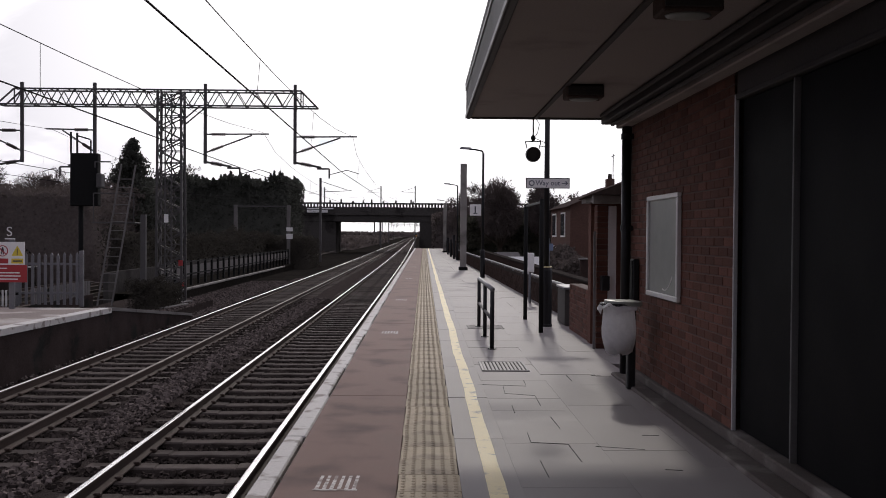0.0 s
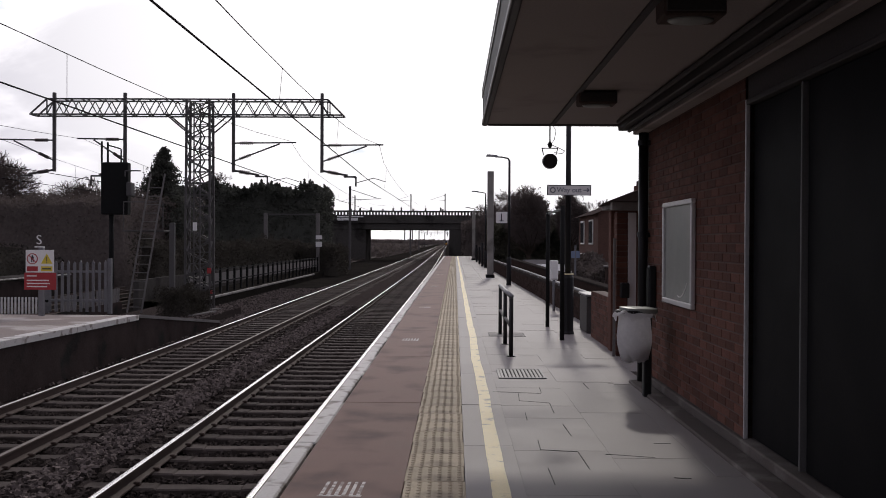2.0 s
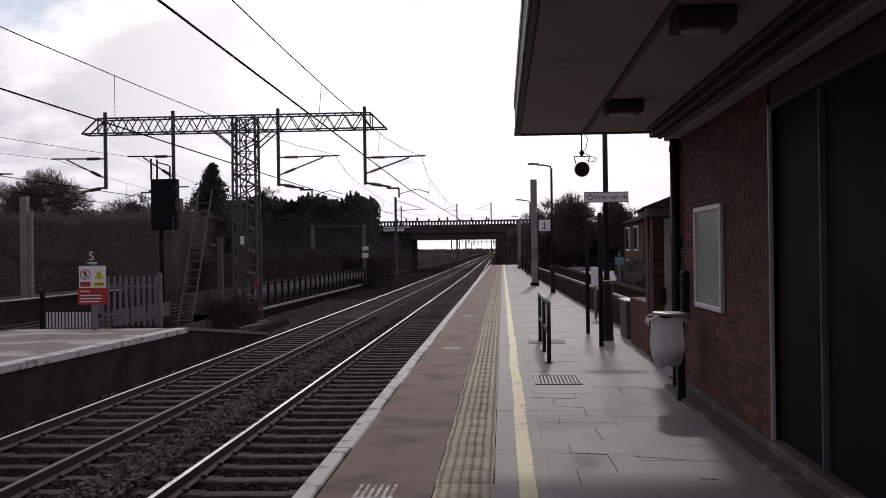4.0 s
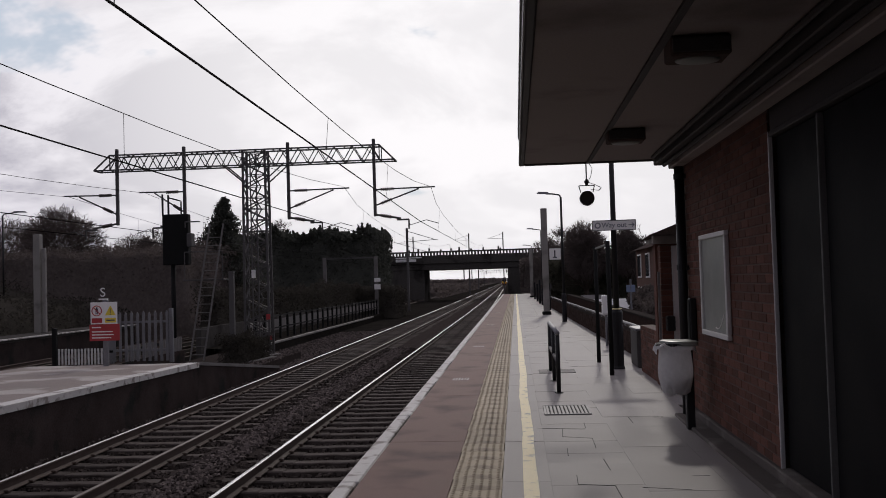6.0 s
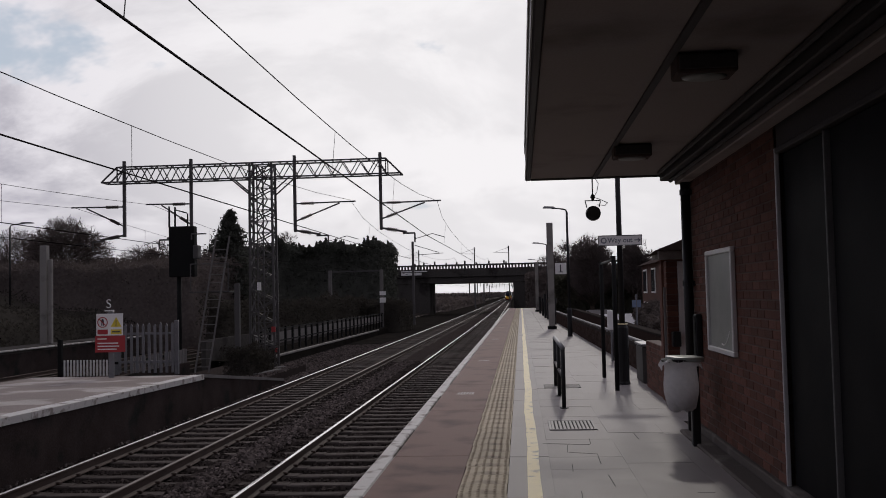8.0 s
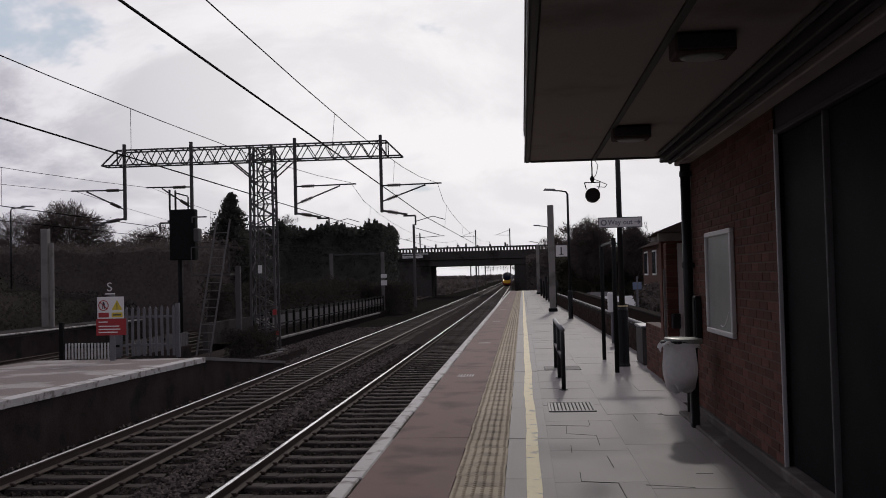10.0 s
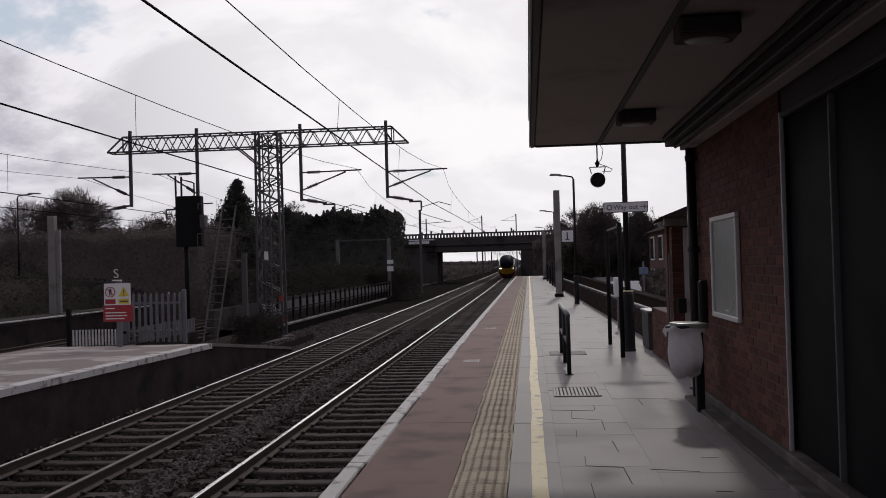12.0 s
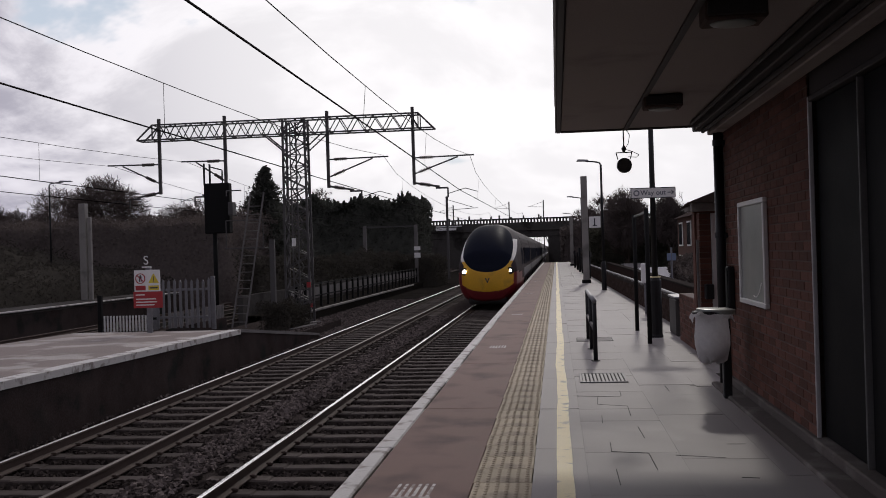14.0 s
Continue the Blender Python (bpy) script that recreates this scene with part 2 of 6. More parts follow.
M_TEXTG = mat("grey_lettering", (0.20, 0.21, 0.24), 0.6, var=0.05, bump=0)
M_POSTER = mat("faded_poster", (0.33, 0.34, 0.31), 0.35, var=0.12, scale=2, fine=9, bump=0.02, tint=(0.26, 0.28, 0.255), spec=0.3)
M_ALU = mat("aluminium_frame", (0.66, 0.65, 0.64), 0.45, metal=0.35, var=0.08, scale=5, fine=80, bump=0.04)
M_BAG = mat("white_bag_film", (0.86, 0.85, 0.86), 0.36, var=0.08, scale=9, fine=30, bump=0.3, depth=0.01, thin=0.6)
M_TWIG = mat("bare_twigs", (0.135, 0.112, 0.104), 0.9, var=0.35, scale=2, fine=20, bump=0.2, island=0.3, spec=0.0)
M_BARK = mat("bark", (0.06, 0.048, 0.038), 0.95, var=0.4, scale=3, fine=30, bump=0.6, spec=0.0)
M_FIR = mat("conifer_leaf", (0.085, 0.088, 0.076), 0.9, var=0.4, scale=1, fine=12, bump=0.2, island=0.3, spec=0.0, thin=0.35)
M_LEAF = mat("bush_leaf", (0.108, 0.112, 0.086), 0.9, var=0.4, scale=1, fine=12, bump=0.2, tint=(0.062, 0.054, 0.042), island=0.35, spec=0.0, thin=0.4)
M_SCRUB = mat("brown_scrub", (0.155, 0.13, 0.12), 0.95, var=0.35, scale=0.5, fine=6, bump=0.2, tint=(0.12, 0.102, 0.094), island=0.14, spec=0.0, thin=0.35)
M_IVY = mat("dark_ivy", (0.07, 0.064, 0.055), 0.95, var=0.4, scale=1, fine=12, bump=0.2, tint=(0.05, 0.045, 0.038), island=0.2, spec=0.0, thin=0.3)
M_HOUSE = mat("house_brick", (0.13, 0.075, 0.06), 0.85, var=0.3, scale=2, fine=14, bump=0.3, tint=(0.1, 0.058, 0.046), spec=0.1)
M_TILE = mat("roof_tile", (0.075, 0.06, 0.055), 0.9, var=0.3, scale=2, fine=15, bump=0.5, spec=0.0)
M_GLASS = mat("window_glass", (0.03, 0.035, 0.04), 0.08, var=0.1, bump=0, spec=0.8)
M_TRED = mat("train_red", (0.17, 0.014, 0.018), 0.35, var=0.12, scale=1, fine=30, bump=0.02)
M_TYEL = mat("train_yellow", (0.74, 0.40, 0.02), 0.45, var=0.12, scale=1.5, fine=30, bump=0.02, stain=(0.45, 0.25, 0.03), stain_scale=1.5, stain_at=(0.55, 0.8))
# silver body, its base darkened to the tone of the shaded side
M_TSIL = mat("train_silver_shaded", (0.05, 0.038, 0.04), 0.6, metal=0.0, spec=0.12, var=0.1, scale=1, fine=30, bump=0.02)
M_TGLS = mat("train_glass", (0.013, 0.015, 0.024), 0.4, var=0.1, bump=0, spec=0.002)
M_TRIM2 = mat("train_rim", (0.7, 0.67, 0.63), 0.4, var=0.1, scale=1, fine=30, bump=0.02, spec=0.3)
M_TUND = mat("train_underframe", (0.018, 0.016, 0.015), 0.85, var=0.4, scale=3, fine=30, bump=0.2)
M_LAMP = glow_mat("head_lamp", (1.0, 0.93, 0.80), 40.0)
M_LAMPS = glow_mat("small_lamp", (0.95, 0.97, 1.0), 6.0)
M_WIRE = mat("overhead_wire", (0.02, 0.018, 0.018), 0.9, var=0.2, bump=0, spec=0.02)
# base darkened for the soft shade at the wall foot; paler stains are real
M_PLINTH = mat("stained_shaded_plinth", (0.085, 0.066, 0.058), 0.85, var=0.3, scale=2, fine=60, bump=0.35, tint=(0.07, 0.058, 0.052), stain=(0.16, 0.143, 0.13), stain_scale=2.0)
M_IRON = mat("worn_iron", (0.21, 0.2, 0.2), 0.6, metal=0.2, var=0.3, scale=6, fine=60, bump=0.2)
M_GAP = mat("open_joint", (0.05, 0.046, 0.044), 0.95, var=0.3, bump=0)
M_INSUL = mat("insulator", (0.05, 0.035, 0.03), 0.4, var=0.2, bump=0.05)

# ---- mesh helpers ----


class Mesh:
    """Vertices and faces gathered for one mesh."""

    def __init__(self):
        self.v, self.f, self.k = [], [], []

    def add(self, verts, faces, k=0):
        o = len(self.v)
        self.v += [tuple(p) for p in verts]
        self.f += [tuple(i + o for i in f) for f in faces]
        self.k += [k] * len(faces)
        return self

    def box(self, x0, x1, y0, y1, z0, z1, k=0, b=0.0):
        """A box, its edges chamfered by b."""
        b = min(b, (x1 - x0) * 0.45, (y1 - y0) * 0.45, (z1 - z0) * 0.45)
        if b <= 0:
            v = [(x, y, z) for x in (x0, x1) for y in (y0, y1) for z in (z0, z1)]
            return self.add(v, [(0, 1, 3, 2), (4, 6, 7, 5), (0, 4, 5, 1), (2, 3, 7, 6), (0, 2, 6, 4), (1, 5, 7, 3)], k)
        lo, hi, ids, v = (x0, y0, z0), (x1, y1, z1), {}, []
        for s in [(a, c, e) for a in (0, 1) for c in (0, 1) for e in (0, 1)]:
            for ax in range(3):
                p = [(hi if s[n] else lo)[n] + (0 if n == ax else (-b if s[n] else b)) for n in range(3)]
                ids[s, ax] = len(v)
                v.append(p)
        f = []
        for ax in range(3):
            p, q = [n for n in range(3) if n != ax]
            for side in (0, 1):
                ring = []
                for a, c in ((0, 0), (1, 0), (1, 1), (0, 1)):
                    s = [0, 0, 0]
                    s[ax], s[p], s[q] = side, a, c
                    ring.append(ids[tuple(s), ax])
                f.append(ring if (side == 1) == (ax != 1) else ring[::-1])
            for a in (0, 1):
                for c in (0, 1):
                    s, t = [0, 0, 0], [0, 0, 0]
                    s[p], s[q], t[p], t[q] = a, c, a, c
                    s[ax], t[ax] = 0, 1
                    s, t = tuple(s), tuple(t)
                    ring = [ids[s, p], ids[t, p], ids[t, q], ids[s, q]]
                    f.append(ring if (a == c) == (ax != 1) else ring[::-1])
        for s in [(a, c, e) for a in (0, 1) for c in (0, 1) for e in (0, 1)]:
            ring = [ids[s, 0], ids[s, 1], ids[s, 2]]
            f.append(ring if sum(s) % 2 else ring[::-1])
        return self.add(v, f, k)

    def tube(self, a, c, r0, r1=None, n=8, k=0, cap=True):
        """A round bar from a to c."""
        a, c = Vector(a), Vector(c)
        r1 = r0 if r1 is None else r1
        d = (c - a).normalized()
        u = d.orthogonal().normalized()
        w = d.cross(u)
        v = [p + (u * math.cos(t) + w * math.sin(t)) * r for p, r in ((a, r0), (c, r1)) for t in [2 * math.pi * i / n for i in range(n)]]
        f = [(i, (i + 1) % n, n + (i + 1) % n, n + i) for i in range(n)]
        if cap:
            f += [tuple(range(n))[::-1], tuple(range(n, 2 * n))]
        return self.add(v, f, k)

    def path(self, pts, r, n=6, k=0):
        for a, c in zip(pts, pts[1:]):
            self.tube(a, c, r, n=n, k=k)
        return self

    def angle(self, a, c, w, k=0):
        """A thin square bar from a to c."""
        return self.tube(a, c, w * 0.7, n=4, k=k)

    def prism(self, prof, y0, y1, k=0, shift=None):
        """A profile of (x, z) drawn out along y."""
        n = len(prof)
        v = [(x, y0, z) for x, z in prof] + [(x, y1, z) for x, z in prof]
        f = [(i, n + i, n + (i + 1) % n, (i + 1) % n) for i in range(n)] + [tuple(range(n)), tuple(range(n, 2 * n))[::-1]]
        return self.add(v, f, k)

    def lathe(self, prof, c=(0, 0), n=16, k=0, squash=1.0):
        """A profile of (r, z) turned about an upright axis."""
        v = [(c[0] + r * math.cos(2 * math.pi * i / n), c[1] + squash * r * math.sin(2 * math.pi * i / n), z) for r, z in prof for i in range(n)]
        f = [(j * n + i, j * n + (i + 1) % n, (j + 1) * n + (i + 1) % n, (j + 1) * n + i) for j in range(len(prof) - 1) for i in range(n)]
        f += [tuple(range(n))[::-1], tuple(range((len(prof) - 1) * n, len(prof) * n))]
        return self.add(v, f, k)

    def data(self, name, mats, smooth=False):
        me = bpy.data.meshes.new(name)
        me.from_pydata(self.v, [], self.f)
        for m in mats if isinstance(mats, (list, tuple)) else [mats]:
            me.materials.append(m)
        if any(self.k):
            me.polygons.foreach_set("material_index", self.k)
        if smooth:
            me.polygons.foreach_set("use_smooth", [True] * len(me.polygons))
        bm = bmesh.new()
        bm.from_mesh(me)
        bmesh.ops.recalc_face_normals(bm, faces=bm.faces)
        bm.to_mesh(me)
        bm.free()
        me.update()
        return me


def part(name, m, material, parent=None, label="", at=None, smooth=False):
    ob = new(name, m.data(name, material, smooth))
    if parent is not None:
        ob.parent = parent
    if at:
        ob.location = at
    if label:
        ob["label"] = label
    return ob


def thing(name, at, label, category, group="", kind="", turn=0.0):
    e = new(name)
    e.empty_display_size = 0.2
    e.matrix_basis = pose(*at, 0, 0, turn)
    return tagged(e, label, category, group, kind)


def lettering(name, body, size, material, parent, at, turn=(90, 0, 0), label="", bold=0.0):
    """A line of writing as a mesh of its own."""
    cu = bpy.data.curves.new(name, "FONT")
    cu.body, cu.size, cu.extrude, cu.align_x, cu.align_y = body, size, 0.002, "CENTER", "CENTER"
    cu.offset = bold
    tmp = bpy.data.objects.new(name, cu)
    scene.collection.objects.link(tmp)
    bpy.context.view_layer.update()
    me = bpy.data.meshes.new_from_object(tmp.evaluated_get(bpy.context.evaluated_depsgraph_get()))
    bpy.data.objects.remove(tmp)
    me.materials.clear()
    me.materials.append(material)
    ob = new(name, me)
    ob.parent = parent
    ob.matrix_basis = pose(*at, *turn)
    if label:
        ob["label"] = label
    return ob


def bend(y):
    """The line turns a little to the left beyond the platform."""
    return -0.0065 * (math.sqrt((max(y, 40) - 80) ** 2 + 900) + (max(y, 40) - 80) - 10) / 2


# ---- ground and tracks ----
RAIL_Z = -0.93
TRACKS = (-2.835, -6.07, -13.6, -17.0)


def ground():
    g = Mesh()
    g.add([(-2500, -600, -1.28), (2500, -600, -1.28), (2500, 4000, -1.28), (-2500, 4000, -1.28)], [(0, 1, 2, 3)])
    tagged(part("ground", g, M_EARTH), "dark earth and rough grass beside the railway", "ground", kind="structure")
    # ballast bed, gently uneven, with a crown under each track
    ys = [-12 + 0.3 * i for i in range(240)] + [60 + 6 * i for i in range(150)]
    xs = [-8.9 + 0.28 * i for i in range(27)]
    b = Mesh()
    v = []
    for y in ys:
        for x in xs:
            z = RAIL_Z - 0.20 + 0.035 * noise.noise((x * 1.7, y * 1.7, 0)) + 0.03 * noise.noise((x * 0.5, y * 0.4, 5))
            if -5.2 < x < -3.7:
                z += 0.05
            if any(abs(x - c) < 1.25 for c in TRACKS[:2]):
                z -= 0.035
            if x < -7.6:
                z -= (-7.6 - x) * 0.35
            v.append((x + bend(y), y, z))
    n = len(xs)
    b.add(v, [(j * n + i, j * n + i + 1, (j + 1) * n + i + 1, (j + 1) * n + i) for j in range(len(ys) - 1) for i in range(n - 1)])
    tagged(part("ballast_bed", b, M_BALLAST, smooth=True), "dark grey-brown stone ballast bed under the tracks", "ballast", kind="structure")


def ballast_stones():
    """Loose stones that can be told apart close to the platform."""
    rng = np.random.default_rng(3)
    cube = np.array([(x, y, z) for x in (-1, 1) for y in (-1, 1) for z in (-1, 1)], float)
    faces = [(0, 1, 3, 2), (4, 6, 7, 5), (0, 4, 5, 1), (2, 3, 7, 6), (0, 2, 6, 4), (1, 5, 7, 3)]
    piles = {False: ([], []), True: ([], [])}
    count = 95000
    y = 4 + 34 * rng.random(count) ** 1.8
    x = np.where(rng.random(count) < 0.24, -5.15 + 1.45 * rng.random(count), -8.3 + 7.0 * rng.random(count))
    extra = 16000
    x = np.concatenate([x, -10.3 + 3.0 * rng.random(extra)])
    y = np.concatenate([y, 29.8 + 26 * rng.random(extra) ** 1.5])
    for n in range(count + extra):
        on = any(abs(x[n] - c) < 1.3 for c in TRACKS[:2])
        if on and abs(((y[n] + 6) / 0.65 + 0.5) % 1 - 0.5) < 0.24:
            continue
        s = 0.012 + 0.021 * rng.random() ** 1.5
        z = RAIL_Z - (0.235 if on else 0.185) + (0.045 if -5.2 < x[n] < -3.7 else 0.0) + 0.03 * rng.random() - max(0, -7.6 - x[n]) * 0.35
        z = max(z, (-1.0 if x[n] < -8.3 and y[n] < 36.4 else -1.275) + 0.01 * (n % 3))
        p = cube * (s * (0.6 + 0.7 * rng.random(3))) * (0.65 + 0.5 * rng.random((8, 3)))
        a, e = rng.random(2) * 6.3
        ca, sa, ce, se = math.cos(a), math.sin(a), math.cos(e), math.sin(e)
        p = p @ np.array([[ca, -sa, 0], [sa, ca, 0], [0, 0, 1]]) @ np.array([[1, 0, 0], [0, ce, -se], [0, se, ce]])
        V, F = piles[on]
        o = len(V)
        V += (p + (x[n], y[n], z)).tolist()
        F += [tuple(i + o for i in f) for f in faces]
    for on, (V, F) in piles.items():
        me = bpy.data.meshes.new("ballast_stones")
        me.from_pydata(V, [], F)
        me.materials.append(M_STONED if on else M_STONE)
        tagged(new("ballast_stones", me), "dark oily stones between the sleepers" if on else "loose angular grey-brown ballast stones", "ballast", kind="stuff")


RAIL_PROF = [(-0.07, -0.16), (0.07, -0.16), (0.07, -0.145), (0.012, -0.12), (0.012, -0.045), (0.036, -0.03), (0.036, -0.007),
             (0.031, -0.003), (0.017, 0.0), (-0.017, 0.0), (-0.031, -0.003), (-0.036, -0.007), (-0.036, -0.03), (-0.012, -0.045), (-0.012, -0.12), (-0.07, -0.145)]


def tracks():
    slp = Mesh()
    # a concrete sleeper: raised rail seats, lower waist
    slp.box(-1.25, -0.45, -0.13, 0.13, -0.2, 0.0, b=0.02).box(0.45, 1.25, -0.13, 0.13, -0.2, 0.0, b=0.02).box(-0.46, 0.46, -0.115, 0.115, -0.2, -0.012, b=0.015)
    slp_data = slp.data("sleeper", M_SLEEPER)
    clip = Mesh()
    for s in (-1, 1):
        for r in (-0.7525, 0.7525):
            clip.box(r + s * 0.06 - 0.02, r + s * 0.06 + 0.055 * 1, -0.04, 0.04, -0.01, 0.035, b=0.01)
    clip_data = clip.data("rail_clip", M_RUST)
    for t, cx in enumerate(TRACKS):
        far = t > 1
        tr = thing("railway_track", (cx, 0, RAIL_Z), "twin steel rails with polished heads on concrete sleepers in ballast" if not far
                   else "railway track beyond the island platform", "railway track", "railway tracks", "structure")
        ys = [-15, 20, 40] + [50 + 10 * i for i in range(20)] + [270 + 60 * i for i in range(12)]
        for side in (-0.7525, 0.7525):
            m = Mesh()
            for a, c in zip(ys, ys[1:]):
                o = len(m.v)
                n = len(RAIL_PROF)
                m.v += [(x + side + bend(a), a, z) for x, z in RAIL_PROF] + [(x + side + bend(c), c, z) for x, z in RAIL_PROF]
                for i in range(n):
                    m.f.append((o + i, o + n + i, o + n + (i + 1) % n, o + (i + 1) % n))
                    m.k.append(1 if i in ((7, 8) if t == 1 else (7, 8, 9)) and not far else 0)
            part("rail", m, [M_RUST, M_RAILTOP if t != 1 else M_RAILDULL if side > 0 else M_RAILSAT], tr)
        if far:
            continue
        joined = Mesh()
        for n in range(420):
            y = -6 + 0.65 * n
            if n < 145:
                s = new("sleeper", slp_data)
                s.parent, s.location = tr, (bend(y), y, -0.165)
                c = new("rail_clip", clip_data)
                c.parent, c.location = tr, (bend(y), y, -0.155)
            else:
                joined.box(-1.25 + bend(y), 1.25 + bend(y), y - 0.13, y + 0.13, -0.36, -0.165)
        tagged(part("far_sleepers", joined, M_SLEEPER, tr), kind="stuff")


# ---- station platform ----
EDGE, WALL_X = -1.32, 2.0
P0, P1 = -9.0, 103.5


OPEN_JOINTS = [(0.54, 9.77, 0.52, 9.32), (0.52, 9.32, 0.8, 9.2), (0.8, 9.2, 0.79, 8.68), (0.53, 8.68, 0.52, 8.33), (0.81, 8.13, 0.82, 7.66), (0.54, 7.49, 0.53, 7.15), (0.53, 7.15, 0.8, 7.09), (0.8, 7.09, 0.81, 6.56), (0.99, 7.02, 1.33, 6.92), (1.33, 6.34, 1.44, 6.32), (0.53, 6.58, 0.53, 6.13), (0.79, 10.18, 0.78, 9.84), (0.29, 9.87, 0.77, 9.77), (1.3, 10.52, 1.3, 10.12), (1.57, 10.52, 1.68, 10.52), (1.42, 7.4, 1.55, 7.4)]


def station_platform():
    core = Mesh()
    core.prism([(EDGE + 0.12, -1.3), (2.95, -1.3), (2.95, -0.06), (EDGE + 0.12, -0.06)], P0, P1)
    plat = part("platform", core, M_JOINT)
    tagged(plat, "long station platform paved in brown macadam, buff tactile slabs and grey paving", "platform", kind="structure")
    face = Mesh()
    face.box(EDGE + 0.08, EDGE + 0.118, P0, P1, -1.3, -0.09)
    part("edge_wall", face, M_PLATWALL, plat)
    y, n = -5.47, 0
    while y < P1:
        # coping stones with a worn white front strip, brown panels behind them
        y1 = min(y + 3.66, P1)
        half = (y + y1) / 2
        for a, c in ((y, half), (half, y1)):
            m = Mesh()
            m.box(EDGE, EDGE + 0.135 + 0.02 * (n % 2), a + 0.003, c - 0.003, -0.1, 0.003, b=0.012)
            part("coping_stone", m, M_COPING, plat)
            n += 1
        m = Mesh()
        m.box(EDGE + 0.159, -0.432, y + 0.006, y1 - 0.006, -0.07, 0.0, b=0.004)
        part("macadam_panel", m, M_PINK, plat)
        y = y1
    # tactile slabs with flat-topped blisters
    tile = Mesh()
    tile.box(-0.194, 0.194, -0.197, 0.197, -0.06, 0.0, b=0.003)
    for i in range(6):
        for j in range(6):
            x, yy = -0.1625 + 0.065 * i, -0.1625 + 0.065 * j
            v = [(x + r * math.cos(a), yy + r * math.sin(a), z) for r, z in ((0.0165, 0.0), (0.011, 0.006)) for a in [math.pi * q / 3 for q in range(6)]]
            tile.add(v, [(q, (q + 1) % 6, 6 + (q + 1) % 6, 6 + q) for q in range(6)] + [tuple(range(6, 12))])
    me = tile.data("tactile_slab", M_TACT)
    n = int((P1 - 1.0) / 0.4)
    for i in range(n + 8):
        s = new("tactile_slab", me)
        s.parent, s.location = plat, (-0.236 + 0.004 * math.sin(i * 2.1), -2.8 + 0.4 * i, 0.0005 * math.sin(i * 5.3))
    # grey slabs: one narrow row left of the yellow line, staggered rows right of it
    rng = random.Random(5)
    far = Mesh()
    for x0, x1, ln in ((-0.036, 0.33, 0.9), (0.336, 1.02, 0.62), (1.026, 1.62, 0.9), (1.626, 1.995, 0.75), (1.999, 2.9, 0.9)):
        y = P0 + rng.random()
        while y < P1 - 1:
            y1 = y + ln * rng.choice((0.75, 1.0, 1.0, 1.35))
            dz = rng.uniform(-0.002, 0.002)
            if x0 > 1.99 and y < 11.0:
                y = y1
                continue
            if 3.0 < y < 38:
                m = Mesh()
                m.box(x0 - (x0 + x1) / 2 - 0.0026, (x1 - x0) / 2 + 0.0026, 0.0004, y1 - y - 0.0004, -0.06, 0.0)
                s = part("paving_slab", m, M_SLAB, plat)
                s.location = ((x0 + x1) / 2, y, dz)
            else:
                far.box(x0, x1, y + 0.002, y1 - 0.002, -0.06, dz)
            y = y1
    tagged(part("far_slabs", far, M_SLABJ, plat), kind="stuff")
    line = Mesh()
    y = P0
    while y < P1 - 0.5:
        wob = lambda q: 0.178 + 0.022 * noise.noise((q * 0.35, 0, 3)) + 0.012 * noise.noise((q * 1.4, 2, 3))
        a0, a1 = wob(y), wob(y + 0.5)
        w0, w1 = [0.056 + 0.006 * noise.noise((q * 2.2, 7, 1)) for q in (y, y + 0.5)]
        line.add([(a0 - w0, y, 0.0045), (a0 + w0, y, 0.0045), (a1 + w1, y + 0.5, 0.0045), (a1 - w1, y + 0.5, 0.0045)], [(0, 1, 2, 3)])
        y += 0.5
    part("yellow_line", line, M_YELLOW, plat, "worn yellow painted safety line")
    # worn white painted marks on the macadam
    for y in (6.0, 15.0, 22.4, 33.0, 45.0, 58.0):
        m = Mesh()
        for i in range(6):
            m.add([(-0.93 + 0.045 * i, y - 0.16, 0.003), (-0.905 + 0.045 * i, y - 0.16, 0.003), (-0.90 + 0.045 * i, y + 0.16, 0.003), (-0.92 + 0.045 * i, y + 0.16, 0.003)], [(0, 1, 2, 3)])
        m.add([(-0.94, y - 0.19, 0.003), (-0.67, y - 0.19, 0.003), (-0.67, y - 0.165, 0.003), (-0.94, y - 0.165, 0.003)], [(0, 1, 2, 3)])
        part("painted_mark", m, M_WHITEP, plat, "worn white painted lettering, not legible")
    # joints that have opened between the slabs
    for n, (a, b, c, d) in enumerate(OPEN_JOINTS):
        ln = math.hypot(c - a, d - b)
        m = Mesh()
        m.box(0, ln, -0.003, 0.003, -0.004, 0.0026)
        j = part("open_joint", m, M_GAP, plat, "dark open joint between slabs")
        j.matrix_basis = pose(a, b, 0, 0, 0, math.degrees(math.atan2(d - b, c - a)))
    # drain grating
    g = thing("drain_grating", (0.66, 11.2, 0.004), "rectangular iron drain grating set in the paving", "drain")
    m = Mesh()
    m.box(-0.27, 0.27, -0.39, -0.36, -0.02, 0.008, b=0.003).box(-0.27, 0.27, 0.36, 0.39, -0.02, 0.008, b=0.003)
    m.box(-0.27, -0.24, -0.36, 0.36, -0.02, 0.008, b=0.003).box(0.24, 0.27, -0.36, 0.36, -0.02, 0.008, b=0.003)
    part("frame", m, M_IRON, g)
    for i in range(11):
        m = Mesh()
        m.box(-0.235 + i * 0.0435, -0.208 + i * 0.0435, -0.36, 0.36, -0.02, 0.006, b=0.002)
        part("bar", m, M_IRON, g)
    m = Mesh()
    m.box(-0.24, 0.24, -0.36, 0.36, -0.004, 0.0005)
    part("sump", m, M_BLACKM, g)
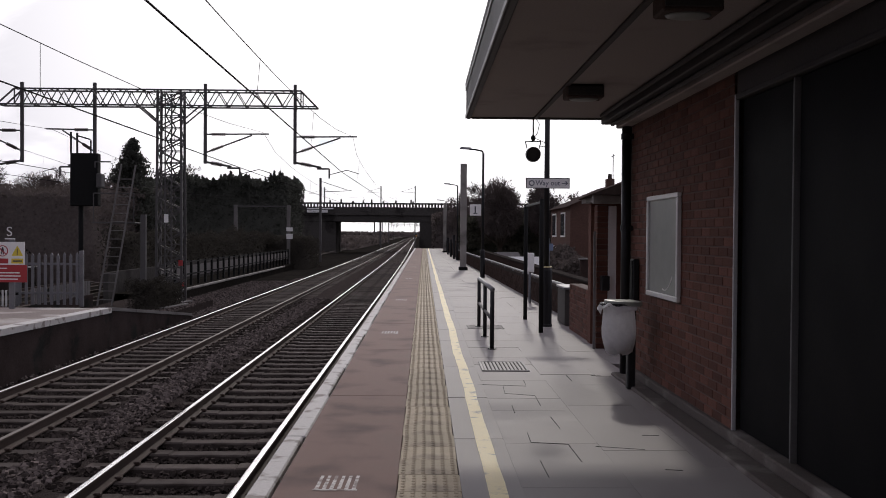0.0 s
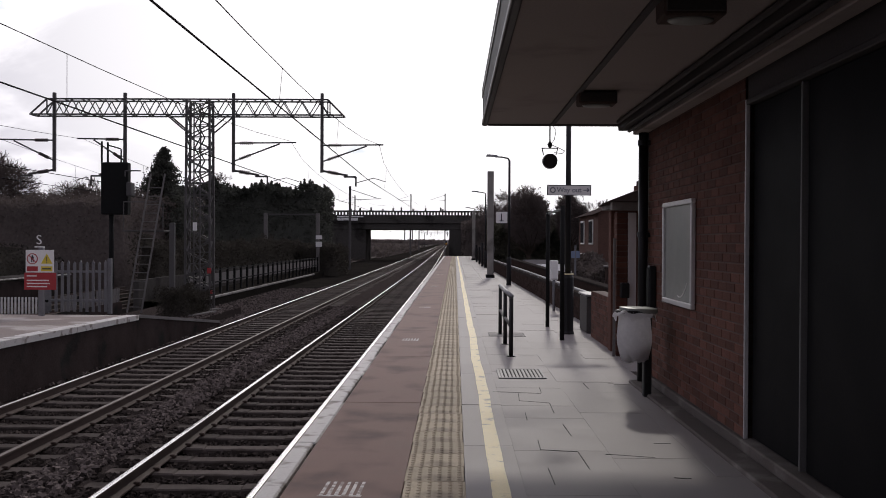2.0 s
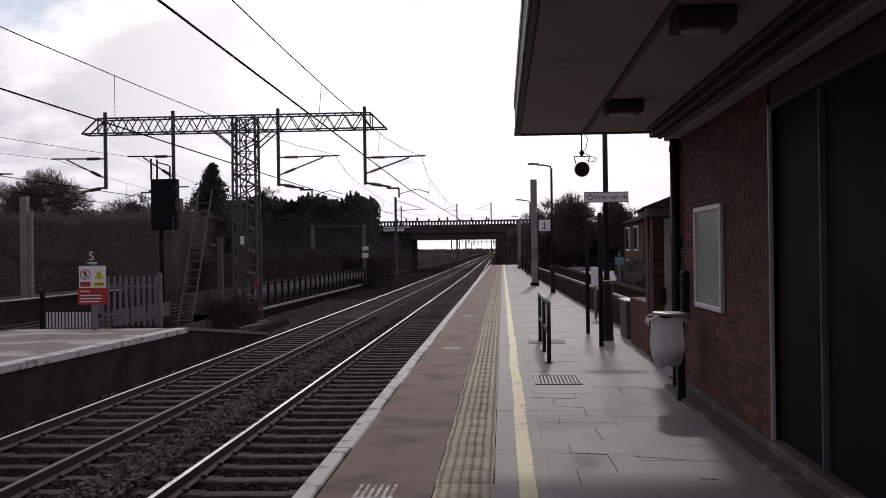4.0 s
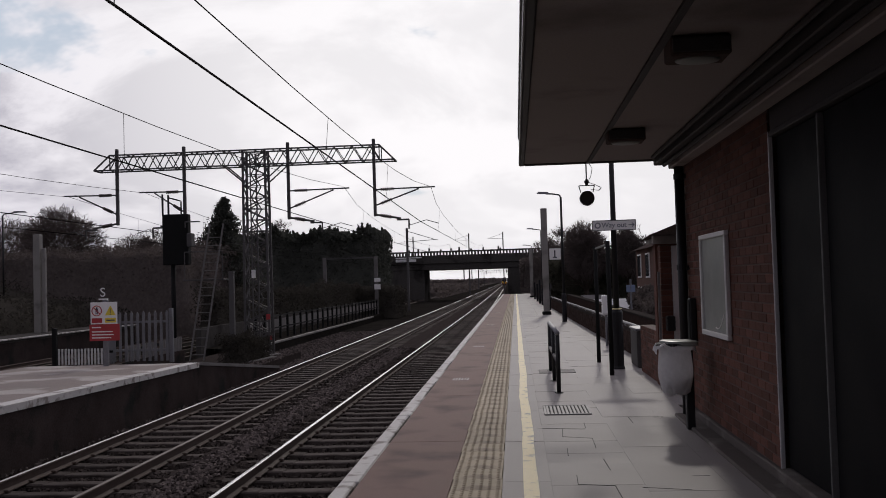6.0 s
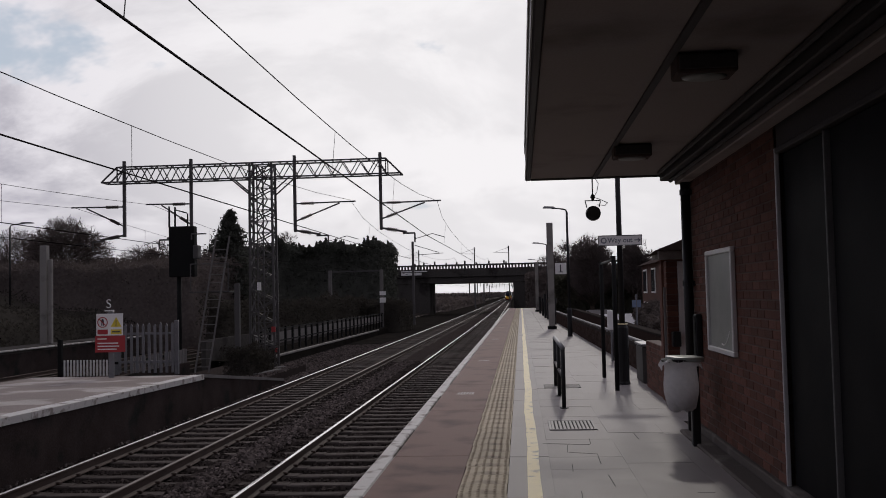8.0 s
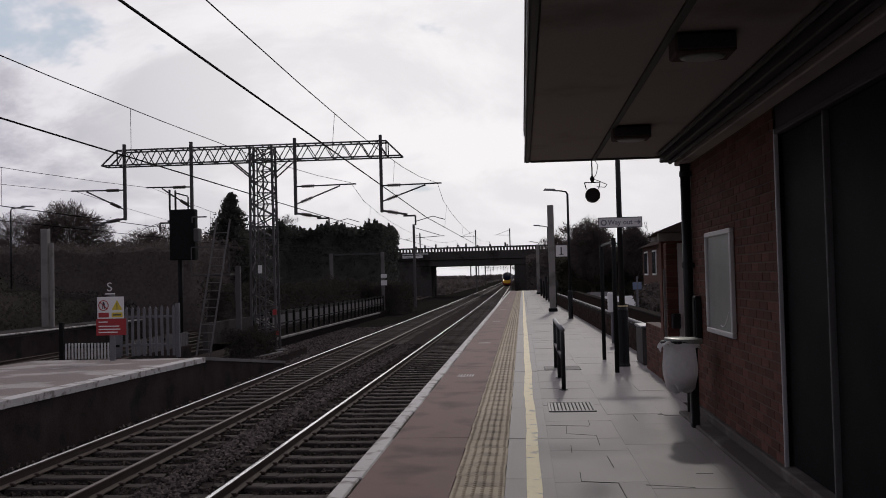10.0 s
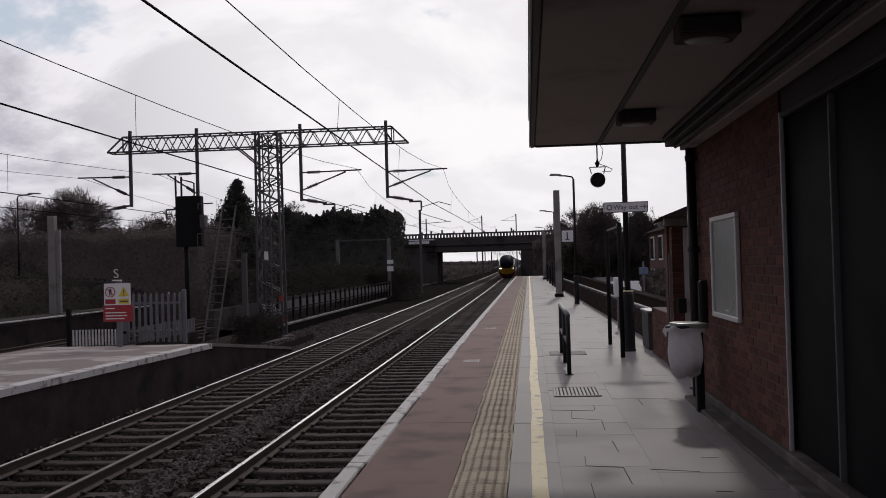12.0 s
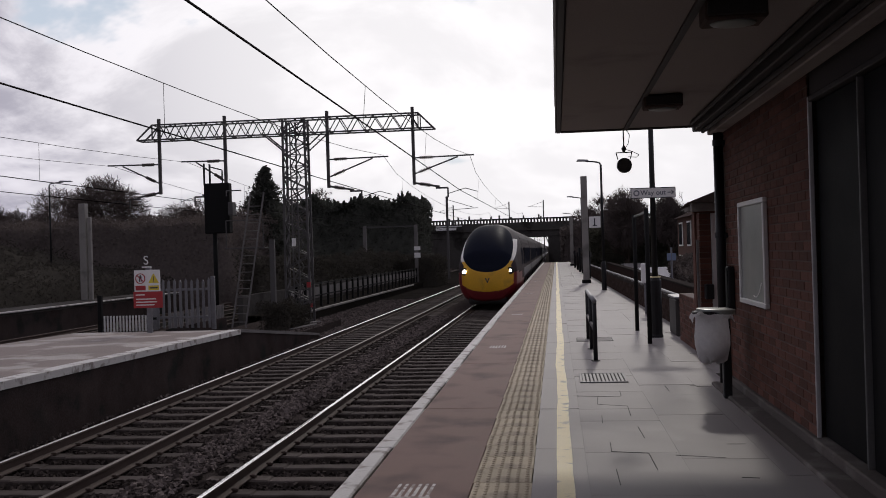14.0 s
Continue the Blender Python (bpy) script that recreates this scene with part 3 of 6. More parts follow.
    c = thing("manhole_cover", (0.75, 15.9, 0.003), "flush paved inspection cover with a dark rim", "cover")
    m = Mesh()
    for x0, x1, y0, y1 in ((-0.3, 0.3, -0.3, -0.28), (-0.3, 0.3, 0.28, 0.3), (-0.3, -0.28, -0.28, 0.28), (0.28, 0.3, -0.28, 0.28)):
        m.box(x0, x1, y0, y1, -0.01, 0.004)
    part("rim", m, M_STEEL, c)
    m = Mesh()
    m.box(-0.279, 0.279, -0.279, 0.279, -0.01, 0.002)
    part("lid", m, M_CONC, c)


# ---- station building ----
B_END = 10.95


def brick_wall(name, label, origin, along, length, height, skip=lambda u, w: False, nearest=None, limit=300, parent=None, mats=None):
    """Stretcher bond: each brick proud of the mortar. origin: the lower corner; along: unit direction on plan; the face looks to the left of it."""
    ox, oy, oz = origin
    ux, uy = along
    ang = math.degrees(math.atan2(uy, ux))
    w = new(name) if parent is None else parent
    back = Mesh()
    back.box(0, length, -0.21, -0.006, 0, height)
    br = Mesh()
    br.box(0.0, 0.215, -0.1, 0.0, 0.0, 0.065, b=0.004)
    b_one, b_all, b_mort = mats or (M_BRICK, M_BRICKJ, M_MORTAR)
    me = br.data("brick", b_one)
    rest, made = Mesh(), 0
    rows = int(height / 0.075)
    cells = []
    for r in range(rows):
        u = -0.1125 if r % 2 else 0.0
        while u < length - 0.01:
            a, c = max(u, 0), min(u + 0.215, length)
            if c - a > 0.03 and not skip((a + c) / 2, r * 0.075 + 0.035):
                cells.append((a, c, r * 0.075 + 0.005))
            u += 0.225
    cells.sort(key=lambda q: nearest(q) if nearest else q[0])
    m = pose(ox, oy, oz, 0, 0, ang)
    base = part("mortar", back, b_mort, w)
    base.matrix_basis = m
    for a, c, z in cells:
        if made < limit and c - a > 0.2:
            b = new("brick", me)
            b.parent = w
            b.matrix_basis = m @ Matrix.Translation((a, 0.0016 * math.sin(made * 7.1), z))
            made += 1
        else:
            rest.box(a, c, -0.1, 0.001 * math.sin(a * 99 + z * 50), z, z + 0.065, b=0.004)
    if rest.v:
        o = part("more_bricks", rest, b_all, w)
        o.matrix_basis = m
        tagged(o, kind="stuff")
    if parent is None:
        tagged(w, label, "wall", kind="structure")
    return w


def station_building():
    # brick front between the shutter and the corner; the face looks towards the track
    brick_wall("wall_front", "red-brown brick station wall below the canopy", (WALL_X, 7.08, 0.115), (0, 1), B_END - 7.08, 2.78,
               nearest=lambda q: q[0] + q[2] * 0.5)
    brick_wall("wall_end", "red-brown brick end wall of the station building", (WALL_X + 0.012, B_END, 0.1), (1, 0), 4.0, 2.78, limit=0)
    m = Mesh()
    m.box(WALL_X + 0.02, WALL_X + 0.22, -8.0, 0.5, 0.1, 2.92)
    tagged(part("wall_rear", m, M_HOUSE), "brick station wall beside the camera", "wall", kind="structure")
    m = Mesh()
    m.box(WALL_X - 0.19, WALL_X + 0.2, -8.0, 10.6, -0.05, 0.03, b=0.012).box(WALL_X - 0.035, WALL_X + 0.2, -8.0, 10.9, 0.031, 0.115, b=0.012)
    tagged(part("plinth", m, M_PLINTH), "worn concrete plinth along the foot of the station wall, darkened for soft shade", "plinth", kind="structure")
    # shutters in a metal frame, canopy shade put into their near-black colour
    d = tagged(new("door_1"), "closed metal shutters, colour darkened for canopy shade, in a thin bright frame", "shutter", kind="structure")
    m = Mesh()
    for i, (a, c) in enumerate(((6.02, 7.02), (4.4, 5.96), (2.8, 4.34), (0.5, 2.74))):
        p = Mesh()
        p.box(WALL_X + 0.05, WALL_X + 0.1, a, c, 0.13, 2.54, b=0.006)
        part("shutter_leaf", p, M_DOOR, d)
    m = Mesh()
    m.box(WALL_X - 0.004, WALL_X + 0.03, 7.045, 7.06, 0.115, 2.585, b=0.004)
    part("frame", m, M_JAMB, d, "thin bright metal jamb")
    m = Mesh()
    m.box(WALL_X - 0.004, WALL_X + 0.1, 0.5, 7.04, 2.545, 2.585, b=0.006)
    part("head", m, M_FASCIA, d)
    for y in (5.99, 4.37, 2.77):
        m = Mesh()
        m.box(WALL_X + 0.015, WALL_X + 0.09, y - 0.007, y + 0.007, 0.13, 2.54, b=0.005)
        part("mullion", m, M_TRIM if y > 5 else M_FASCIA, d)
    m = Mesh()
    m.box(WALL_X + 0.02, WALL_X + 0.25, 0.5, 7.07, 2.59, 2.93)
    tagged(part("lintel", m, M_FASCIA), "dark painted lintel over the shutters", "lintel", kind="structure")
    m = Mesh()
    m.box(WALL_X + 0.11, WALL_X + 0.2, 0.5, 7.07, 0.1, 2.59)
    tagged(part("wall_inner", m, M_BLACKM), "dark backing behind the shutters", "wall", kind="structure")
    # canopy
    can = tagged(new("ceiling_canopy"), "flat canopy with beige boarded underside and dark fascia", "canopy", kind="structure")
    m = Mesh()
    m.box(0.26, 0.99, -8.0, 11.04, 2.9, 2.93).box(1.0, WALL_X + 4.0, -8.0, 11.04, 2.9, 2.93)
    m.box(0.99, 1.0, -8.0, 11.03, 2.908, 2.93)
    part("soffit", m, M_SOFFIT, can)
    m = Mesh()
    m.box(0.2, 0.257, -8.0, 11.1, 2.88, 3.24, b=0.01).box(0.257, WALL_X + 4.0, 11.043, 11.1, 2.88, 3.24, b=0.01)
    part("fascia", m, M_FASCIA, can, "dark fascia board")
    m = Mesh()
    m.box(0.19, 0.199, -8.0, 11.1, 2.885, 2.925).box(0.19, 0.199, -8.0, 11.1, 3.2, 3.25)
    part("edge_trim", m, M_TRIM, can, "bright metal edge trim")
    m = Mesh()
    m.box(0.19, WALL_X + 4.0, -8.0, 11.1, 3.242, 3.3)
    part("roof_deck", m, M_FASCIA, can)
    m = Mesh()
    m.box(0.972, 1.02, -8.0, 11.03, 2.876, 2.8985, b=0.004)
    part("cover_strip", m, M_FASCIA, can, "dark cover strip along the boards")
    # beam, ledge and conduits at the top of the wall
    b = thing("canopy_beam", (0, 0, 2.9), "brown timber wall plate with conduits under the canopy", "beam", kind="structure")
    m = Mesh()
    m.box(1.72, 1.995, -8, 10.85, -0.1, -0.002, b=0.01)
    part("wall_plate", m, M_FASCIA, b)
    m = Mesh()
    m.box(1.86, 1.996, -8, 10.7, -0.16, -0.101, b=0.01)
    part("moulding", m, M_SOFFIT, b)
    for x, z in ((1.68, -0.03), (1.8, -0.125)):
        m = Mesh()
        m.tube((x, -8, z), (x, 10.6, z), 0.022, n=8)
        part("conduit", m, M_FASCIA, b)
    m = Mesh()
    m.box(1.95, 2.16, 10.96, 11.03, -0.12, -0.002, b=0.005).box(2.02, 2.16, 10.96, 11.03, -0.2, -0.12, b=0.005)
    part("bracket", m, M_FASCIA, b)
    for i, (x, y) in enumerate(((1.16, 8.72), (1.19, 5.42), (1.2, 1.9))):
        l = thing("bulkhead_light", (x, y, 2.9), "boxy brown bulkhead light, switched off, on the canopy underside", "light", "canopy lights")
        m = Mesh()
        m.box(-0.17, 0.17, -0.12, 0.12, -0.12, -0.001, b=0.012)
        part("housing", m, M_RUST, l, "brown metal housing")
        m = Mesh()
        m.lathe([(0.13, -0.12), (0.12, -0.13), (0.08, -0.137)], n=20, squash=0.72)
        part("diffuser", m, M_POSTER, l, "cloudy plastic diffuser", smooth=True)
        m = Mesh()
        m.box(-0.16, 0.16, -0.14, -0.121, -0.1, -0.02, b=0.004)
        part("end_plate", m, M_FASCIA, l)
    # downpipe at the corner
    p = thing("downpipe", (1.94, 10.5, 0), "black rainwater pipe at the building corner", "pipe")
    m = Mesh()
    m.tube((0, 0, 0.0), (0, 0, 2.86), 0.053, n=12)
    part("pipe", m, M_BLACK, p, smooth=True)
    for z in (0.5, 1.6, 2.6):
        m = Mesh()
        m.tube((0, 0, z), (0, 0, z + 0.06), 0.062, n=12).box(0.03, 0.068, -0.08, 0.08, z, z + 0.05)
        part("clip", m, M_BLACK, p)
    # poster case on the wall
    c = thing("poster_case", (WALL_X, 9.035, 1.445), "glazed notice case with pale faded poster in an aluminium frame", "notice board")
    m = Mesh()
    m.box(-0.045, -0.003, -0.58, 0.58, -0.49, -0.445, b=0.006).box(-0.045, -0.003, -0.58, 0.58, 0.445, 0.49, b=0.006)
    m.box(-0.045, -0.003, -0.58, -0.535, -0.444, 0.444, b=0.006).box(-0.045, -0.003, 0.535, 0.58, -0.444, 0.444, b=0.006)
    part("frame", m, M_ALU, c, "bright aluminium frame")
    m = Mesh()
    m.box(-0.02, -0.004, -0.534, 0.534, -0.444, 0.444)
    part("poster", m, M_POSTER, c)
    m = Mesh()
    pts = [(-0.022, -0.35 + 0.035 * i, -0.27 - 0.035 * i + 0.0022 * i * i) for i in range(11)]
    m.path(pts, 0.006, 4)
    part("printed_curve", m, M_WHITE, c)
    g = thing("wall_box", (WALL_X, 10.15, 1.05), "small dark cabinet fixed to the brick wall", "cabinet")
    m = Mesh()
    m.box(-0.07, -0.003, -0.07, 0.07, -0.2, 0.25, b=0.01)
    part("body", m, M_BLACK, g)
    m = Mesh()
    m.box(-0.078, -0.071, -0.06, 0.06, -0.18, 0.23, b=0.004)
    part("door", m, M_BLACKM, g)


def litter_bin():
    b = thing("litter_bin", (1.735, 9.62, 0), "ring litter bin with a hanging clear white plastic bag", "litter bin")
    m = Mesh()
    m.box(0.04, 0.12, -0.04, 0.06, 0.0, 0.9, b=0.01)
    part("post", m, M_BLACK, b)
    m = Mesh()
    m.box(0.05, 0.11, -0.1, -0.04, 0.8, 0.87, b=0.008)
    part("bracket", m, M_BLACK, b)
    m = Mesh()
    for i in range(24):
        a, c = 2 * math.pi * i / 24, 2 * math.pi * (i + 1) / 24
        m.tube((0.175 * math.cos(a) - 0.085, 0.175 * math.sin(a) - 0.2, 0.87), (0.175 * math.cos(c) - 0.085, 0.175 * math.sin(c) - 0.2, 0.87), 0.016, n=6)
    part("hoop", m, M_BLACK, b)
    m = Mesh()
    m.lathe([(0.165, 0.855), (0.185, 0.86), (0.185, 0.90), (0.165, 0.905)], (-0.085, -0.2), n=28)
    rim = part("rim", m, M_POSTER, b, "grey plastic rim")
    rim.matrix_basis = pose(0, 0, 0.0, 0, 2.5, 0)
    # the bag, folded over the hoop and creased
    m, n = Mesh(), 48
    prof = [(0.205, 0.808), (0.200, 0.838), (0.183, 0.868), (0.162, 0.886), (0.153, 0.852), (0.150, 0.800), (0.157, 0.726), (0.166, 0.637), (0.165, 0.555), (0.150, 0.480), (0.135, 0.428), (0.096, 0.402), (0.035, 0.391)]
    v = []
    for j, (r, z) in enumerate(prof):
        for i in range(n):
            a = 2 * math.pi * i / n
            k = 1 + (0.07 * noise.noise((math.cos(a) * 2.6, math.sin(a) * 2.6, z * 1.3)) + 0.022 * math.sin(a * 11 + z * 5 + 2 * math.sin(a * 3)) + (0.09 * math.sin(a * 5 + 1) if j == 0 else 0)) * (1 if j > 4 else 0.9)
            zz = z + 0.06 * noise.noise((math.cos(a) * 2.4, math.sin(a) * 2.4, 9)) * (1.3 if j < 2 else 1.0 if j > 9 else 0)
            v.append((r * k * math.cos(a) - 0.085, r * k * math.sin(a) - 0.2, zz))
    m.add(v, [(j * n + i, j * n + (i + 1) % n, (j + 1) * n + (i + 1) % n, (j + 1) * n + i) for j in range(len(prof) - 1) for i in range(n)] + [tuple(range((len(prof) - 1) * n, len(prof) * n))])
    bag = part("bag", m, M_BAG, b, "thin white plastic bag", smooth=True)
    m = Mesh()
    m.lathe([(0.07, 0.43), (0.105, 0.46), (0.115, 0.51), (0.09, 0.56), (0.03, 0.57)], (-0.085, -0.2), n=14)
    part("rubbish", m, M_FASCIA, b)


def hoop_rail():
    h = thing("leaning_rail", (0.65, 0, 0), "black tubular barrier rail with worn bright top on three posts", "rail")
    for y in (12.9, 14.4, 15.95):
        m = Mesh()
        m.tube((0, y, 0), (0, y, 0.80), 0.03, n=12)
        part("post", m, M_BLACK, h, smooth=True)
        m = Mesh()
        m.tube((0, y, 0), (0, y, 0.012), 0.06, n=12)
        part("base_plate", m, M_BLACK, h)
    m = Mesh()
    m.tube((0, 12.87, 0.81), (0, 15.98, 0.81), 0.032, n=12)
    part("top_rail", m, M_GALV, h, "worn bright top rail", smooth=True)
    m = Mesh()
    m.tube((0, 12.92, 0.4), (0, 15.93, 0.4), 0.024, n=10)
    part("mid_rail", m, M_STEEL, h, smooth=True)


def speaker():
    s = thing("hanging_speaker", (0.97, 11.02, 2.9), "round dark loudspeaker hung by a cable below the canopy", "loudspeaker")
    m = Mesh()
    m.tube((0, 0, 0), (0, 0, -0.22), 0.008, n=6)
    part("hanger", m, M_BLACK, s)
    m = Mesh()
    m.lathe([(0.008, -0.2), (0.03, -0.235), (0.012, -0.28)], n=10)
    part("coupling", m, M_BLACK, s)
    m = Mesh()
    m.path([(-0.07, 0, -0.36), (-0.09, 0, -0.28), (0.09, 0, -0.28), (0.07, 0, -0.36)], 0.006, 6)
    part("yoke", m, M_BLACK, s)
    m = Mesh()
    m.tube((0, -0.07, -0.43), (0, 0.0, -0.43), 0.082, 0.088, n=24).tube((0, 0.0, -0.43), (0, 0.09, -0.43), 0.088, 0.04, n=24)
    part("body", m, M_BLACK, s)
    m = Mesh()
    m.tube((0, -0.076, -0.43), (0, -0.071, -0.43), 0.07, n=24)
    part("grille", m, M_FASCIA, s)
    m = Mesh()
    pts = [(0.02, 0, 0), (0.07, 0, -0.08), (0.05, 0, -0.18), (0.01, 0, -0.24), (0.09, 0, -0.27), (0.17, 0, -0.31), (0.14, 0, -0.34), (0.05, 0, -0.33)]
    m.path(pts, 0.004, 5)
    part("cable", m, M_BLACK, s)


def lamp_column(x, y, h, arm, base=0.085, group="platform lamps", band=False, label="slim black lamp column with a short curved arm and flat lantern"):
    l = thing("lamp_column", (x, y, 0), label, "street lamp", group)
    m = Mesh()
    m.lathe([(base * 1.1, 0), (base * 1.1, 0.03), (base, 0.05), (base, 0.95), (base * 0.7, 1.02)], n=14)
    part("base", m, M_BLACK, l, smooth=False)
    m = Mesh()
    m.tube((0, 0, 1.0), (0, 0, h), 0.052, 0.04, n=10)
    part("shaft", m, M_BLACK, l, smooth=True)
    if band:
        m = Mesh()
        m.tube((0, 0, 1.0), (0, 0, 1.02), base * 0.95, n=14)
        part("band", m, M_YELLOW, l, "narrow pale yellow band")
    m = Mesh()
    m.path([(0, 0, h - 0.02), (-0.05 * arm, 0, h + 0.08), (-0.35 * arm, 0, h + 0.13), (-0.6 * arm, 0, h + 0.14)], 0.028, 8)
    part("arm", m, M_BLACK, l)
    m = Mesh()
    a, c = -0.45 * arm, -1.0 * arm
    lo, hi = min(a, c), max(a, c)
    m.add([(lo, -0.1, h + 0.15), (hi, -0.1, h + 0.13), (hi, 0.1, h + 0.13), (lo, 0.1, h + 0.15),
           (lo + 0.05, -0.06, h + 0.22), (hi - 0.08, -0.06, h + 0.2), (hi - 0.08, 0.06, h + 0.2), (lo + 0.05, 0.06, h + 0.22)],
          [(0, 1, 2, 3), (4, 7, 6, 5), (0, 4, 5, 1), (1, 5, 6, 2), (2, 6, 7, 3), (3, 7, 4, 0)])
    part("lantern", m, M_GALV, l, "flat grey lantern")
    return l


def platform_furniture():
    lamp_column(1.79, 16.1, 4.45, 0.85, base=0.1, band=True, label="black lamp column with a stout base, carrying a station sign")
    s = thing("way_out_sign", (1.78, 15.93, 2.41), "white rectangular station sign lettered Way out with an arrow", "sign")
    m = Mesh()
    m.box(-0.365, 0.365, -0.025, 0.025, -0.085, 0.085, b=0.006)
    part("panel", m, M_WHITE, s)
    m = Mesh()
    m.box(-0.365, 0.365, -0.03, -0.0255, -0.088, -0.076).box(-0.365, 0.365, -0.03, -0.0255, 0.076, 0.088)
    m.box(-0.365, -0.353, -0.03, -0.0255, -0.076, 0.076).box(0.353, 0.365, -0.03, -0.0255, -0.076, 0.076)
    part("border", m, M_TEXTD, s)
    lettering("lettering", "Way out", 0.115, M_TEXTG, s, (-0.0, -0.027, 0.0), bold=0.0015)
    m = Mesh()
    m.tube((-0.27, -0.028, 0), (-0.27, -0.0255, 0), 0.05, n=20)
    part("roundel", m, M_TEXTG, s)
    m = Mesh()
    m.tube((-0.27, -0.031, 0), (-0.27, -0.0285, 0), 0.03, n=20)
    part("roundel_centre", m, M_WHITE, s)
    m = Mesh()
    m.box(0.235, 0.335, -0.029, -0.0255, -0.007, 0.007)
    m.add([(0.34, -0.029, 0), (0.3, -0.029, 0.038), (0.29, -0.029, 0.028), (0.318, -0.029, 0), (0.29, -0.029, -0.028), (0.3, -0.029, -0.038)], [(0, 1, 2, 3), (0, 3, 4, 5)])
    part("arrow", m, M_TEXTG, s)
    m = Mesh()
    m.box(-0.04, 0.06, 0.026, 0.13, -0.02, 0.02)
    part("bracket", m, M_BLACK, s)
    # notice frame seen edge on: two posts with a thin board between
    n = thing("notice_frame", (1.58, 16.2, 0), "black two-post notice frame seen along its edge", "notice board")
    for y, h in ((-1.13, 2.12), (1.2, 2.1)):
        m = Mesh()
        m.tube((0, y, 0), (0, y, h), 0.036, n=12)
        part("post", m, M_BLACKM, n, smooth=True)
    m = Mesh()
    m.box(-0.012, 0.012, -1.1, 1.17, 2.05, 2.085, b=0.004)
    part("header", m, M_BLACK, n)
    # small signs and posts along the platform
    c = thing("equipment_cabinet", (2.12, 21.5, 0), "small pale grey equipment cabinet on a post", "cabinet")
    m = Mesh()
    m.box(-0.09, 0.09, -0.07, 0.07, 0.7, 1.14, b=0.015)
    part("body", m, M_WHITE, c)
    m = Mesh()
    m.tube((0, 0, 0), (0, 0, 0.71), 0.03, n=8)
    part("post", m, M_GALV, c)
    m = Mesh()
    m.box(-0.075, 0.075, -0.076, -0.071, 0.73, 1.11, b=0.002)
    part("door", m, M_WHITE, c)
    for x, y, h in ((1.82, 34.0, 4.45), (1.72, 57.0, 4.4), (1.66, 84.0, 4.4)):
        lamp_column(x, y, h, 0.85)
    p = thing("platform_number", (1.55, 33.93, 2.42), "square white platform number sign fixed to the lamp column", "sign")
    m = Mesh()
    m.box(-0.2, 0.2, -0.015, 0.015, -0.2, 0.2, b=0.005)
    part("panel", m, M_WHITE, p)
    m = Mesh()
    m.box(0.2, 0.3, 0.0, 0.03, -0.02, 0.02)
    part("bracket", m, M_BLACK, p)
    lettering("numeral", "1", 0.34, M_TEXTD, p, (-0.01, -0.018, 0), bold=0.006)
    m = Mesh()
    m.box(-0.075, 0.065, -0.02, -0.0155, -0.135, -0.105)
    part("numeral_foot", m, M_TEXTD, p)
    for x, y, h in ((1.42, 41.2, 4.6), (1.5, 81.5, 4.25)):
        q = thing("concrete_post", (x, y, 0), "square pale concrete post standing on the platform", "post", "concrete posts")
        m = Mesh()
        m.box(-0.135, 0.135, -0.15, 0.15, 0.1, h, b=0.02)
        part("shaft", m, M_CONC, q)
        m = Mesh()
        m.box(-0.19, 0.19, -0.2, 0.2, 0.0, 0.14, b=0.02)
        part("plinth", m, M_BLACKM, q)
    for x, y, h in ((1.62, 60, 1.5), (1.6, 66, 1.2), (1.56, 73, 1.3), (1.75, 47, 1.3)):
        q = thing("short_post", (x, y, 0), "short dark post by the boundary wall", "post", "short posts")
        m = Mesh()
        m.tube((0, 0, 0), (0, 0, h), 0.07, n=8)
        part("shaft", m, M_BLACK, q)
        m = Mesh()
        m.box(-0.12, 0.12, -0.03, 0.03, h - 0.25, h, b=0.01)
        part("plate", m, M_STEEL, q)


def bx(y):
    """The boundary wall runs a little askew to the track."""
    return 2.62 - 0.0135 * y


